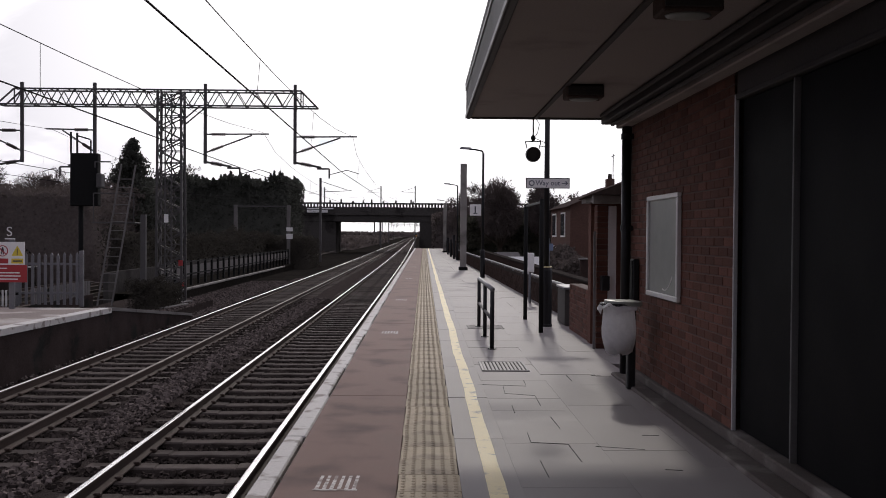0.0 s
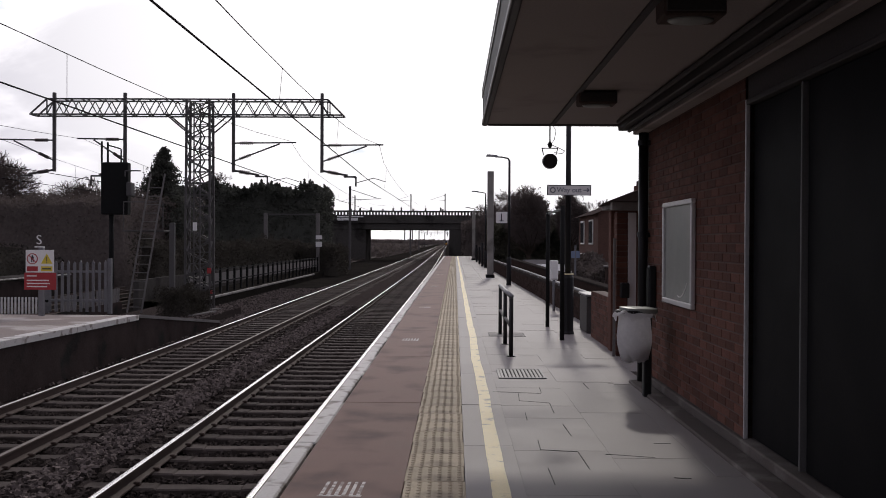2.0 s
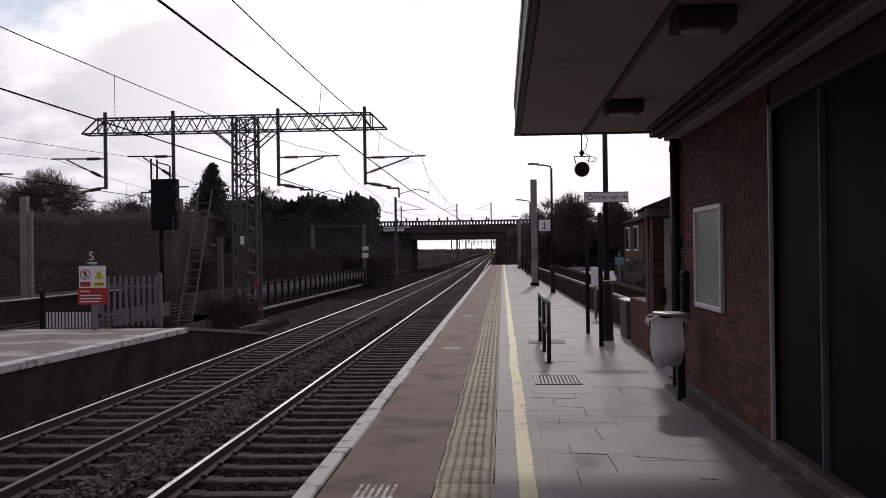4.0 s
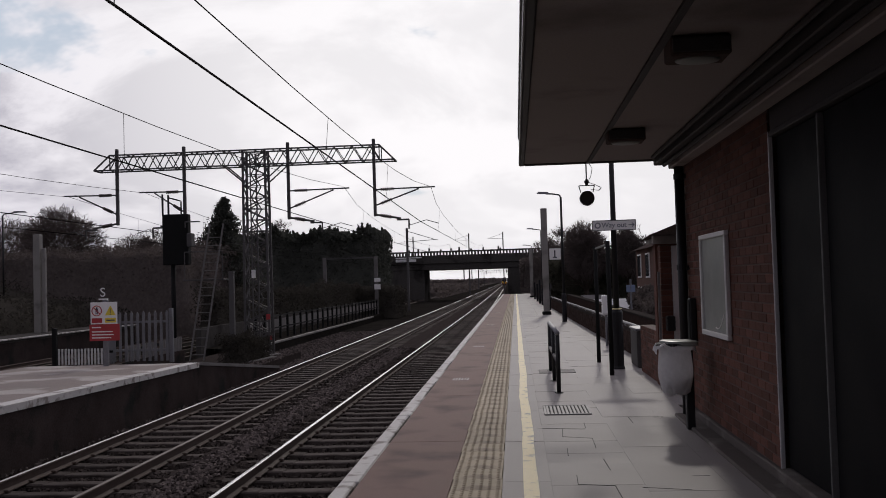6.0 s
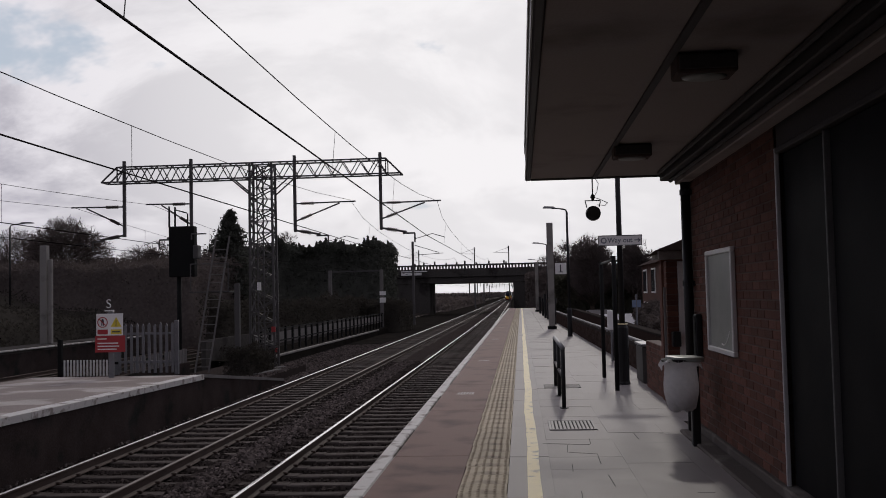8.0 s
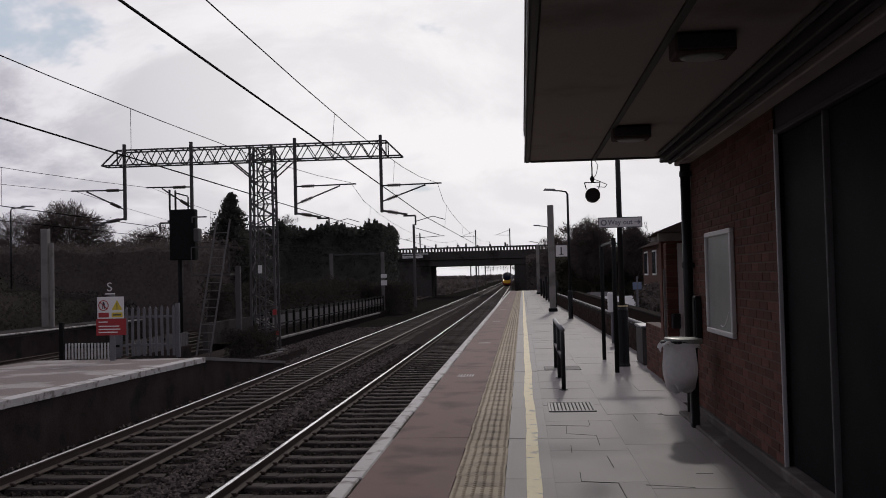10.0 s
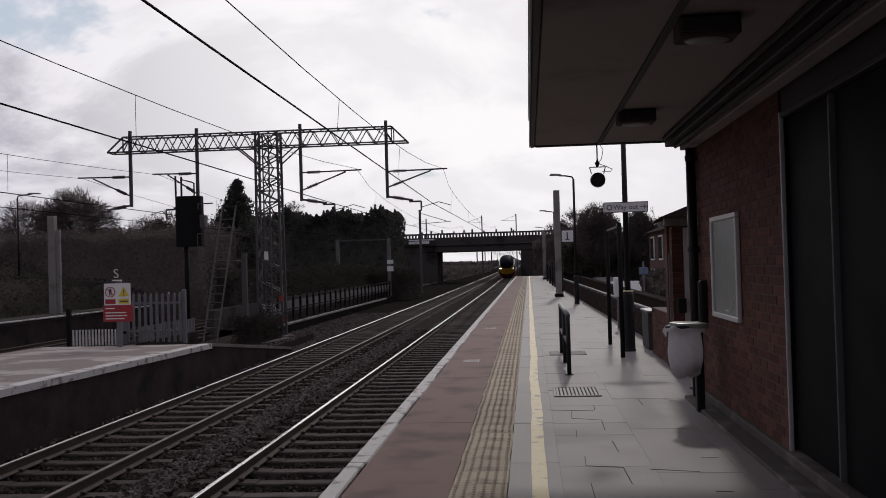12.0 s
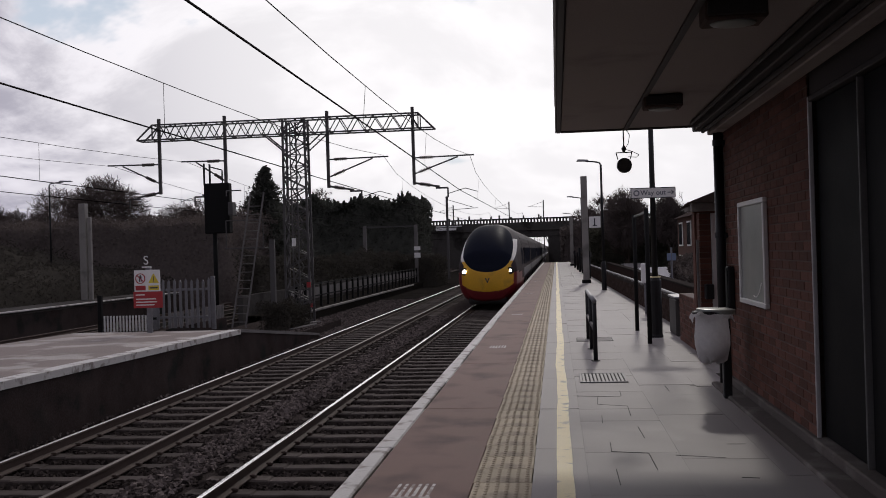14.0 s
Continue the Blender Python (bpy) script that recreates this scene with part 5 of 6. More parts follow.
    for x, r, h in ((0, 0.15, 4.2), (0.27, 0.08, 3.6)):
        m = Mesh()
        m.box(x - r, x + r, -r, r, 0.0, h, b=0.02)
        part("shaft", m, M_CONC, q)


def signal_and_ramp():
    s = thing("railway_signal", (-12.0, 34.0, -1.2), "large black signal head seen from behind on a post with ladder", "signal")
    m = Mesh()
    m.box(-0.8, 0.17, -0.1, 0.25, 3.66, 5.53, b=0.03)
    part("signal_head", m, M_BLACKM, s, "black backboard and lamp housing")
    m = Mesh()
    m.tube((-0.5, 0.15, 0), (-0.5, 0.15, 4.1), 0.085, n=12)
    part("post", m, M_BLACKM, s, smooth=True)
    m = Mesh()
    m.tube((-0.8, 0, 5.5), (-0.8, 0, 6.28), 0.04, n=8).tube((-0.58, 0, 5.5), (-0.58, 0, 6.25), 0.04, n=8).tube((-0.1, 0, 5.5), (-0.1, 0, 6.0), 0.03, n=8)
    m.path([(-0.58, 0, 6.15), (-0.12, 0, 6.02)], 0.025, 6)
    part("top_rail", m, M_BLACK, s)
    m = Mesh()
    m.tube((0.42, -0.9, 0.1), (1.1, -0.4, 5.1), 0.036, n=6).tube((0.92, -0.9, 0.1), (1.6, -0.4, 5.1), 0.036, n=6)
    part("ladder_rail", m, M_CONCP, s, "grey ladder stiles")
    for i in range(15):
        f = 0.06 + 0.06 * i
        m = Mesh()
        m.tube((0.42 + 0.68 * f, -0.9 + 0.5 * f, 0.1 + 5 * f), (0.92 + 0.68 * f, -0.9 + 0.5 * f, 0.1 + 5 * f), 0.016, n=6)
        part("rung", m, M_CONCP, s)
    m = Mesh()
    m.box(0.1, 1.6, -0.5, 0.3, 3.05, 3.1, b=0.01)
    part("platform", m, M_STEEL, s)
    m = Mesh()
    m.box(0.22, 0.4, -0.4, 0.0, 4.3, 4.8, b=0.03)
    part("relay_box", m, M_STEEL, s)
    m = Mesh()
    m.path([(0.15, -0.45, 3.1), (0.15, -0.45, 4.1), (1.55, -0.45, 4.1), (1.55, -0.45, 3.1)], 0.02, 6)
    part("guard_rail", m, M_STEEL, s)
    m = Mesh()
    m.path([(0.2, -0.45, 5.0), (0.2, -0.45, 5.2), (0.75, -0.45, 5.2)], 0.025, 6)
    part("top_hoop", m, M_STEEL, s)
    c = thing("steel_post", (-9.62, 31.9, -1.02), "plain grey steel post standing in the scrub by the mast", "post")
    m = Mesh()
    m.box(-0.085, 0.085, -0.085, 0.085, 0.0, 3.15, b=0.012)
    part("shaft", m, M_STEEL, c)
    m = Mesh()
    m.box(-0.16, 0.16, -0.16, 0.16, 0.0, 0.05, b=0.01)
    part("base_plate", m, M_STEEL, c)
    # sloping path with a pale kerb and a railing behind the gantry
    r = tagged(new("ramp_path"), "raised path with pale kerb beside the tracks", "path", kind="structure")
    m = Mesh()
    m.add([(-10.5, 37, -1.3), (-10.5, 78, -1.3), (-10.5, 78, -0.85), (-10.5, 37, -0.85), (-12.4, 37, -0.85), (-12.4, 78, -0.85)], [(0, 1, 2, 3), (3, 2, 5, 4)])
    part("bank", m, M_EARTH, r)
    m = Mesh()
    m.box(-10.56, -10.46, 37, 70, -0.95, -0.84, b=0.02)
    part("kerb", m, M_CONC, r)
    f = thing("path_railing", (-10.9, 0, -0.85), "dark post and rail fence along the raised path", "fence")
    for i in range(28):
        y = 38 + 1.4 * i
        m = Mesh()
        m.box(-0.05, 0.05, y - 0.05, y + 0.05, 0, 1.15)
        part("post", m, M_BLACKM, f)
    for z in (0.5, 1.05):
        m = Mesh()
        m.box(-0.03, 0.03, 38, 76, z, z + 0.06)
        part("rail", m, M_BLACKM, f)
    for i in range(27):
        m = Mesh()
        m.box(-0.012, 0.012, 38.3 + 1.4 * i, 39.1 + 1.4 * i, 0.42, 0.92, b=0.005)
        part("infill_panel", m, M_CONCP, f)
    w = Mesh()
    w.box(-12.5, -12.3, 36.5, 78, -1.2, 0.0)
    tagged(part("wall_path", w, M_CONCD), "dark low wall behind the path railing", "wall", kind="structure")
    p = thing("post_frame", (0, 75, -1.2), "two pale posts joined by a thin top bar beyond the path", "frame")
    for x in (-15.1, -10.95):
        m = Mesh()
        m.box(x - 0.13, x + 0.13, -0.13, 0.13, 0, 4.95, b=0.02)
        part("post", m, M_CONCP, p)
    m = Mesh()
    m.box(-15.3, -10.9, -0.05, 0.05, 4.8, 4.9)
    part("bar", m, M_STEEL, p)
    m = Mesh()
    m.box(-11.1, -10.6, -0.17, -0.14, 2.3, 2.7, b=0.01).box(-11.1, -10.6, -0.17, -0.14, 2.9, 3.2, b=0.01)
    part("plate", m, M_WHITE, p)
    q = thing("low_post", (-8.15, 21.9, -1.2), "short white marker post beside the track", "post")
    m = Mesh()
    m.box(-0.03, 0.03, -0.03, 0.03, 0, 0.55, b=0.005)
    part("shaft", m, M_WHITE, q)
    m = Mesh()
    m.box(-0.034, 0.034, -0.034, 0.034, 0.42, 0.47)
    part("band", m, M_YELP, q)


# ---- bridge ----
BY = 137.7


def bridge():
    b = thing("road_bridge", (0, BY, 0), "dark concrete road bridge over the tracks with a balustrade of close posts", "bridge", kind="structure")
    m = Mesh()
    m.box(-48, 26, 0, 9.0, 3.3, 4.55, b=0.05)
    part("deck", m, M_CONCD, b)
    m = Mesh()
    m.box(-48, 26, -0.25, -0.002, 4.2, 5.42, b=0.04)
    part("parapet", m, M_CONCD, b)
    m = Mesh()
    m.box(-48, 26, -0.2, 0.2, 5.82, 6.05, b=0.02)
    part("coping_rail", m, M_CONCD, b)
    bal = Mesh()
    bal.box(-0.14, 0.14, -0.1, 0.1, 0, 0.405, b=0.02)
    me = bal.data("baluster", M_CONCD)
    for i in range(80):
        o = new("baluster", me)
        o.parent, o.location = b, (-24 + 0.46 * i, 0, 5.42)
    for i, x in enumerate((-15.2, -13.9, -12.3, -10.6, -9.1, -7.9, -6.2, -4.4, -2.2, -1.9)):
        m = Mesh()
        m.box(x - 0.12, x + 0.12, -0.1, 0.1, 6.05, 6.28 + 0.12 * (i % 3))
        part("finial", m, M_CONCD, b)
    for x0, x1 in ((-48, -13.1), (-0.95, 26)):
        m = Mesh()
        m.box(x0, x1, 0.1, 8.9, -1.3, 3.31)
        part("abutment", m, M_CONCD, b)
    m = Mesh()
    m.box(-17.2, -14.2, -0.5, -0.3, 4.55, 4.95, b=0.02).box(-17.2, -13.4, -0.5, -0.3, 5.05, 5.2, b=0.02)
    part("white_board", m, M_WHITE, b, "white boards on the parapet")


# ---- planting ----


def crown_leaves(points, size, seed, mat_, spread=0.5):
    """Small leaf clumps: crossed slivers about each point."""
    rng = np.random.default_rng(seed)
    P = np.asarray(points, float)
    n = len(P)
    a = rng.normal(size=(n, 3)); a /= np.linalg.norm(a, axis=1)[:, None]
    b = np.cross(a, rng.normal(size=(n, 3))); b /= np.linalg.norm(b, axis=1)[:, None]
    s = (size * (0.5 + rng.random(n)))[:, None]
    v = np.stack([P - a * s, P + b * s * spread, P + a * s, P - b * s * spread], 1).reshape(-1, 3)
    me = bpy.data.meshes.new("leaves")
    me.from_pydata(v.tolist(), [], (np.arange(n * 4).reshape(-1, 4)).tolist())
    me.materials.append(mat_)
    return me


def conifer(x, y, h, r, seed, z0=-1.25):
    t = thing("conifer_tree", (x, y, z0), "dark evergreen conifer with a pointed crown", "tree", "conifers")
    m = Mesh()
    m.tube((0, 0, 0), (0, 0, h * 0.95), 0.18, 0.02, n=8)
    part("trunk", m, M_BARK, t)
    rng = np.random.default_rng(seed)
    pts = []
    limbs = Mesh()
    for i in range(int(h * 26)):
        f = (i + rng.random()) / (h * 26)
        z = h * (0.06 + 0.92 * f)
        ln = r * (1 - f) ** 0.95 * (0.62 + 0.5 * rng.random()) + 0.1
        a = rng.random() * 6.283
        e = Vector((math.cos(a) * ln, math.sin(a) * ln, z - 0.18 * ln))
        limbs.tube((0, 0, z), e, 0.025, 0.006, n=4)
        q = rng.random((80, 1)) ** 0.7
        pts.append(np.array([0, 0, z]) * (1 - q) + np.array(e) * q + rng.normal(size=(80, 3)) * (0.09 + 0.11 * ln * 0.5))
    part("branchwork", limbs, M_BARK, t)
    o = new("crown", crown_leaves(np.concatenate(pts), 0.14, seed, M_FIR, 0.3))
    o.parent = t
    return t


def hedge_mass(name, label, x0, x1, y0, y1, top, seed, mat_, count, size=0.22, z0=-1.25, tips=0):
    """A bank of evergreen growth with an uneven top: leaves over a volume, upright stems within."""
    rng = np.random.default_rng(seed)
    x, y = x0 + (x1 - x0) * rng.random(count), y0 + (y1 - y0) * rng.random(count)
    h = np.array([top(a, b) + 0.7 * noise.noise((a * 0.6, b * 0.35, seed)) + 0.35 * noise.noise((a * 2.1, b * 1.7, seed)) for a, b in zip(x, y)])
    f = 1 - rng.random(count) ** 1.8
    z = z0 + (h - z0) * f
    P = np.stack([x, y, z], 1)
    for i in range(tips):
        # upright leading shoots that break the top line
        a, b, k, g = x0 + (x1 - x0) * rng.random(), y0 + (y1 - y0) * rng.random() ** 2, 90, 0.35 + 0.55 * rng.random()
        u, w, r = rng.random(k) ** 1.3, rng.random(k) * 6.283, 0.3 * np.sqrt(rng.random(k))
        h0 = top(a, b) + 0.7 * noise.noise((a * 0.6, b * 0.35, seed)) - 0.3
        P = np.concatenate([P, np.stack([a + r * (1 - u) * np.cos(w), b + r * (1 - u) * np.sin(w), h0 + g * u], 1)])
    t = new(name, crown_leaves(P, size, seed, mat_, 0.45))
    tagged(t, label, "bushes", kind="stuff")
    core = Mesh()
    cell = max(0.5, min(2.0, math.sqrt((x1 - x0) * (y1 - y0) / 1500)))
    nx, ny = max(4, int((x1 - x0) / cell)), max(4, int((y1 - y0) / cell))
    v = []
    for j in range(ny + 1):
        for i in range(nx + 1):
            a, b = x0 + 0.15 + (x1 - x0 - 0.3) * i / nx, y0 + 0.15 + (y1 - y0 - 0.3) * j / ny
            edge = i in (0, nx) or j in (0, ny)
            h = top(a, b) + 0.7 * noise.noise((a * 0.6, b * 0.35, seed)) + 0.35 * noise.noise((a * 2.1, b * 1.7, seed))
            v.append((a, b, z0 if edge else z0 + (h - z0) * (0.93 + 0.05 * noise.noise((a * 3.1, b * 3.3, 2)))))
    n = nx + 1
    core.add(v, [(j * n + i, j * n + i + 1, (j + 1) * n + i + 1, (j + 1) * n + i) for j in range(ny) for i in range(nx)])
    part("inner_growth", core, mat_, t, smooth=True)
    return t


def bare_tree(x, y, h, seed, spread=0.45, z0=-1.25, levels=7, thick=1.0, label="bare winter tree with fine twigs"):
    t = thing("bare_tree", (x, y, z0), label, "tree", "bare trees")
    rng = random.Random(seed)
    trunk, limbs, twigs = Mesh(), Mesh(), Mesh()

    def grow(p, d, ln, r, lev):
        q = p + d * ln
        r = max(r, 0.011)
        (trunk if lev == 0 else limbs if lev < 3 else twigs).tube(p, q, r, r * 0.7, n=7 if lev == 0 else 4 if lev < 3 else 3, cap=False)
        if lev >= levels:
            return
        for i in range(3 if lev < 2 else rng.choice((2, 3, 3) if lev < 4 else (3, 3, 4) if h > 8.4 else (2, 3, 3))):
            e = Vector((rng.gauss(0, 1), rng.gauss(0, 1), rng.gauss(0, 0.6)))
            dd = (d + e * spread + Vector((0, 0, 0.12))).normalized()
            grow(p + d * ln * rng.uniform(0.55, 1.0) if i else q, dd, ln * rng.uniform(0.6, 0.82), r * 0.6, lev + 1)

    grow(Vector((0, 0, 0)), Vector((0, 0, 1)), h * 0.27, 0.018 * h * thick, 0)
    part("trunk", trunk, M_BARK, t)
    part("branchwork", limbs, M_BARK, t)
    part("crown", twigs, M_TWIG, t, "fine leafless crown")
    return t


def round_tree(x, y, h, r, seed, z0=-1.25, count=7000, fine=0.011, crown=None, squash=1.0, uneven=0.13, label="round-crowned bare winter tree with dense twigs"):
    """A winter tree whose limbs fan out into a dense dome of twigs."""
    t = thing("bare_tree", (x, y, z0), label, "tree", "bare trees")
    rng = random.Random(seed)
    trunk, limbs, twigs = Mesh(), Mesh(), Mesh()
    fork = h - 2.0 * r * squash
    trunk.tube((0, 0, 0), (0, 0, fork), 0.2, 0.15, n=8, cap=False)
    for i in range(26):
        a, e = rng.uniform(0, 6.28), rng.uniform(0.35, 1.45)
        d = Vector((math.cos(a) * math.cos(e), math.sin(a) * math.cos(e), math.sin(e)))
        p = Vector((0, 0, fork * rng.uniform(0.8, 1.0)))
        w = 0.06
        for k in range(4):
            q = p + d * r * rng.uniform(0.3, 0.45)
            limbs.tube(p, q, w, w * 0.65, n=5, cap=False)
            p, w = q, w * 0.65
            d = (d + Vector((rng.gauss(0, 0.22), rng.gauss(0, 0.22), rng.gauss(0.05, 0.2)))).normalized()
    mid = Vector((0, 0, h - r * squash))
    lumps = [(Vector((rng.gauss(0, 1), rng.gauss(0, 1), rng.gauss(0.3, 0.8))).normalized(), rng.uniform(0.98 - uneven, 0.98 + uneven)) for i in range(22)]
    for i in range(count):
        d = Vector((rng.gauss(0, 1), rng.gauss(0, 1), rng.gauss(0.25, 0.9))).normalized()
        edge = max(lumps, key=lambda l: l[0].dot(d))[1]
        c = mid + Vector((d.x, d.y, d.z * squash * (1.0 if d.z > 0 else 0.8))) * r * edge * rng.uniform(0.25, 1.0) ** 0.6
        g = (d + Vector((rng.gauss(0, 0.45), rng.gauss(0, 0.45), rng.gauss(0.15, 0.4)))).normalized()
        ln = rng.uniform(0.25, 0.75)
        k = c + g * ln * 0.5
        twigs.tube(c - g * ln * 0.5, k, fine, fine * 0.6, n=3, cap=False)
        s = (g + Vector((rng.gauss(0, 0.6), rng.gauss(0, 0.6), rng.gauss(0, 0.5)))).normalized()
        twigs.tube(c, c + s * ln * 0.45, fine * 0.8, fine * 0.5, n=3, cap=False)
    part("trunk", trunk, M_BARK, t)
    part("branchwork", limbs, M_BARK, t)
    part("crown", twigs, crown or M_TWIG, t, "dense fine crown")
    return t


def planting():
    # dark evergreen bank beyond the far tracks, taller towards the bridge
    hedge_mass("evergreen_bank", "dense dark evergreen bank beyond the far platform", -46, -17.5, 50, 66, lambda x, y: 3.75 + 0.03 * (y - 50), 11, M_SCRUB, 130000, 0.085)
    hedge_mass("tall_hedge", "tall dark conifer hedge beside the tracks", -33, -15.2, 104, 119, lambda x, y: 7.3 + 0.5 * math.sin(x * 1.1) - 0.7 * max(0, x + 16.2), 12, M_FIR, 110000, 0.17, tips=150)
    hedge_mass("low_bushes", "dark bushes behind the path wall", -13.9, -12.5, 40, 79, lambda x, y: 1.35, 13, M_IVY, 34000, 0.07)
    hedge_mass("end_bush", "dark ivy-clad growth at the end of the path", -12.8, -9.2, 75, 82, lambda x, y: 1.1, 14, M_IVY, 16000, 0.07)
    hedge_mass("mast_scrub", "leafless scrub round the gantry mast", -9.95, -8.75, 30.8, 34.0, lambda x, y: -0.1, 15, M_IVY, 12000, 0.035)
    conifer(-18.6, 60, 8.7, 4.6, 21)
    conifer(-20.4, 61, 5.6, 2.0, 22)
    for x, y, h, s in ((-36.5, 58, 8.6, 32), (-32.5, 64, 8.0, 33), (-24.6, 66, 8.2, 34), (-27.5, 70, 8.4, 35), (-42, 62, 8.8, 36), (-29.8, 124, 14.0, 37), (-39, 66, 8.4, 38)):
        bare_tree(x, y, h, s, 0.45, levels=8)
    round_tree(-28.7, 58, 8.2, 2.7, 51, count=7500, fine=0.012)
    round_tree(-33.8, 62, 8.0, 2.1, 52, count=2600)
    for i in range(6):
        round_tree(-38.0 + 2.6 * i + 0.7 * math.sin(i * 2.3), 67, 6.5 + 0.5 * math.sin(i * 1.9), 1.7, 60 + i, count=1300)
    # right of the line: bare trees and dark shrubs behind the boundary wall
    hedge_mass("boundary_shrubs", "dark evergreen shrubs behind the boundary wall", 2.4, 10.5, 67, 76, lambda x, y: 3.1 + 0.5 * math.sin(x * 1.7), 16, M_LEAF, 70000, 0.11)
    hedge_mass("embankment_growth", "dark growth on the bridge embankment", 0.8, 16, 118, 135, lambda x, y: 4.0, 17, M_SCRUB, 40000, 0.2)
    hedge_mass("garden_hedge", "dark garden shrubs below the house", 5.3, 6.3, 38, 45, lambda x, y: 0.55, 18, M_SCRUB, 9000, 0.08, z0=-0.95)
    for x, y, h, s in ((4.6, 92, 8.4, 41), (5.6, 84, 8.8, 42), (4.9, 78, 7.6, 43), (10.3, 68, 7.4, 45), (5.2, 112, 9.6, 46), (9.5, 56, 6.6, 47)):
        bare_tree(x, y, h, s, 0.5, levels=8)
    round_tree(5.0, 66, 6.5, 1.45, 71, count=9000, squash=1.5, uneven=0.3, label="dense dark bushy tree behind the boundary wall")
    round_tree(7.9, 66, 5.9, 1.05, 72, count=7500, squash=1.6, uneven=0.3, label="dense dark bushy tree behind the boundary wall")
    # far country beyond the bridge
    hedge_mass("far_woods", "distant bare woods beyond the bridge", -40, -12.5, 160, 330, lambda x, y: 0.6, 19, M_SCRUB, 16000, 0.5)
    hedge_mass("far_woods_east", "distant bare woods east of the line", 1.6, 30, 160, 330, lambda x, y: 1.0, 20, M_SCRUB, 10000, 0.5)
    hedge_mass("horizon_woods", "low line of woods on the horizon", -260, 260, 1000, 1100, lambda x, y: 2.2, 23, M_SCRUB, 20000, 2.4)
    hedge_mass("shrubs_far_west", "dark shrubs at the end of the far platform", -46, -20.8, 20, 50, lambda x, y: min(2.6, 0.4 + 0.22 * (-20.8 - x)) + 0.004 * y, 24, M_IVY, 120000, 0.075)


# ---- houses and road to the right ----


def house(x0, x1, y0, y1, eaves, ridge, z0=-1.2, label="red brick terraced house with a tiled roof"):
    """Gables to the north and south; the windowed front looks towards the railway."""
    h = thing("house", (x0, y1, z0), label, "house", "houses", turn=-90)
    w, d, e, r = y1 - y0, x1 - x0, eaves - z0, ridge - z0
    m = Mesh()
    m.box(0, w, 0, d, 0, e)
    m.add([(0, 0, e), (0, d, e), (0, d / 2, r), (w, 0, e), (w, d, e), (w, d / 2, r)], [(0, 1, 2), (3, 5, 4)])
    part("wall", m, M_HOUSE, h)
    m = Mesh()
    m.add([(-0.2, -0.25, e - 0.1), (w + 0.2, -0.25, e - 0.1), (w + 0.2, d / 2, r + 0.08), (-0.2, d / 2, r + 0.08), (-0.2, d + 0.25, e - 0.1), (w + 0.2, d + 0.25, e - 0.1)], [(0, 1, 2, 3), (3, 2, 5, 4)])
    roof = part("roof", m, M_TILE, h)
    m = Mesh()
    m.box(w * 0.45, w * 0.45 + 0.4, d / 2 - 0.2, d / 2 + 0.2, r - 0.3, r + 0.42, b=0.03)
    ch = part("chimney", m, M_HOUSE, h)
    m = Mesh()
    m.lathe([(0.11, r + 0.42), (0.09, r + 0.66)], (w * 0.45 + 0.2, d / 2), n=10)
    part("chimney_pot", m, M_TILE, ch)
    for z in (1.0, e - 1.5):
        for i in range(max(1, int(d / 3))):
            y = 1.0 + 3.0 * i
            wd = Mesh()
            wd.box(-0.05, 0.0, y, y + 1.3, z, z + 1.2, b=0.01)
            wf = part("window", wd, M_WHITE, h)
            for k in (0, 1):
                g = Mesh()
                g.box(-0.06, -0.052, y + 0.08 + 0.6 * k, y + 0.62 + 0.6 * k, z + 0.08, z + 1.12)
                part("pane", g, M_GLASS, wf)
        for i in range(max(1, int(w / 3))):
            x = 0.8 + 3.0 * i
            wd = Mesh()
            wd.box(x, x + 1.3, -0.05, 0.0, z, z + 1.2, b=0.01)
            wf = part("window", wd, M_WHITE, h)
            for k in (0, 1):
                g = Mesh()
                g.box(x + 0.08 + 0.6 * k, x + 0.62 + 0.6 * k, -0.06, -0.052, z + 0.08, z + 1.12)
                part("pane", g, M_GLASS, wf)
    m = Mesh()
    m.tube((w * 0.6, d / 2, r), (w * 0.6, d / 2, r + 1.6), 0.02, n=5)
    m.tube((w * 0.6 - 0.4, d / 2, r + 1.5), (w * 0.6 + 0.4, d / 2, r + 1.5), 0.015, n=5)
    part("aerial", m, M_STEEL, h)
    return h


def parked_car(x, y, turn, paint, label):
    c = thing("parked_car", (x, y, -0.95), label, "car", "parked cars", turn=turn)
    prof = [(-2.0, 0.3), (2.0, 0.3), (2.05, 0.7), (1.3, 0.85), (0.6, 1.38), (-1.0, 1.42), (-1.8, 0.95), (-2.05, 0.75)]
    m = Mesh()
    n = len(prof)
    v = [(s * (0.82 if z < 1.0 else 0.66), yy, z) for s in (-1, 1) for yy, z in prof]
    m.add(v, [(i, (i + 1) % n, n + (i + 1) % n, n + i) for i in range(n)] + [tuple(range(n)), tuple(range(n, 2 * n))[::-1]])
    part("body", m, paint, c)
    for s in (-1, 1):
        m = Mesh()
        m.add([(s * 0.8, 0.95, 0.92), (s * 0.70, 0.55, 1.3), (s * 0.69, -0.95, 1.34), (s * 0.8, -1.45, 0.95)], [(0, 1, 2, 3)])
        part("side_window", m, M_GLASS, c)
        for yy in (-1.25, 1.25):
            m = Mesh()
            m.tube((s * 0.66, yy, 0.31), (s * 0.85, yy, 0.31), 0.31, n=16)
            w = part("wheel", m, M_BLACKM, c)
            m = Mesh()
            m.tube((s * 0.851, yy, 0.31), (s * 0.86, yy, 0.31), 0.19, n=16)
            part("rim", m, M_GALV, w)
    return c


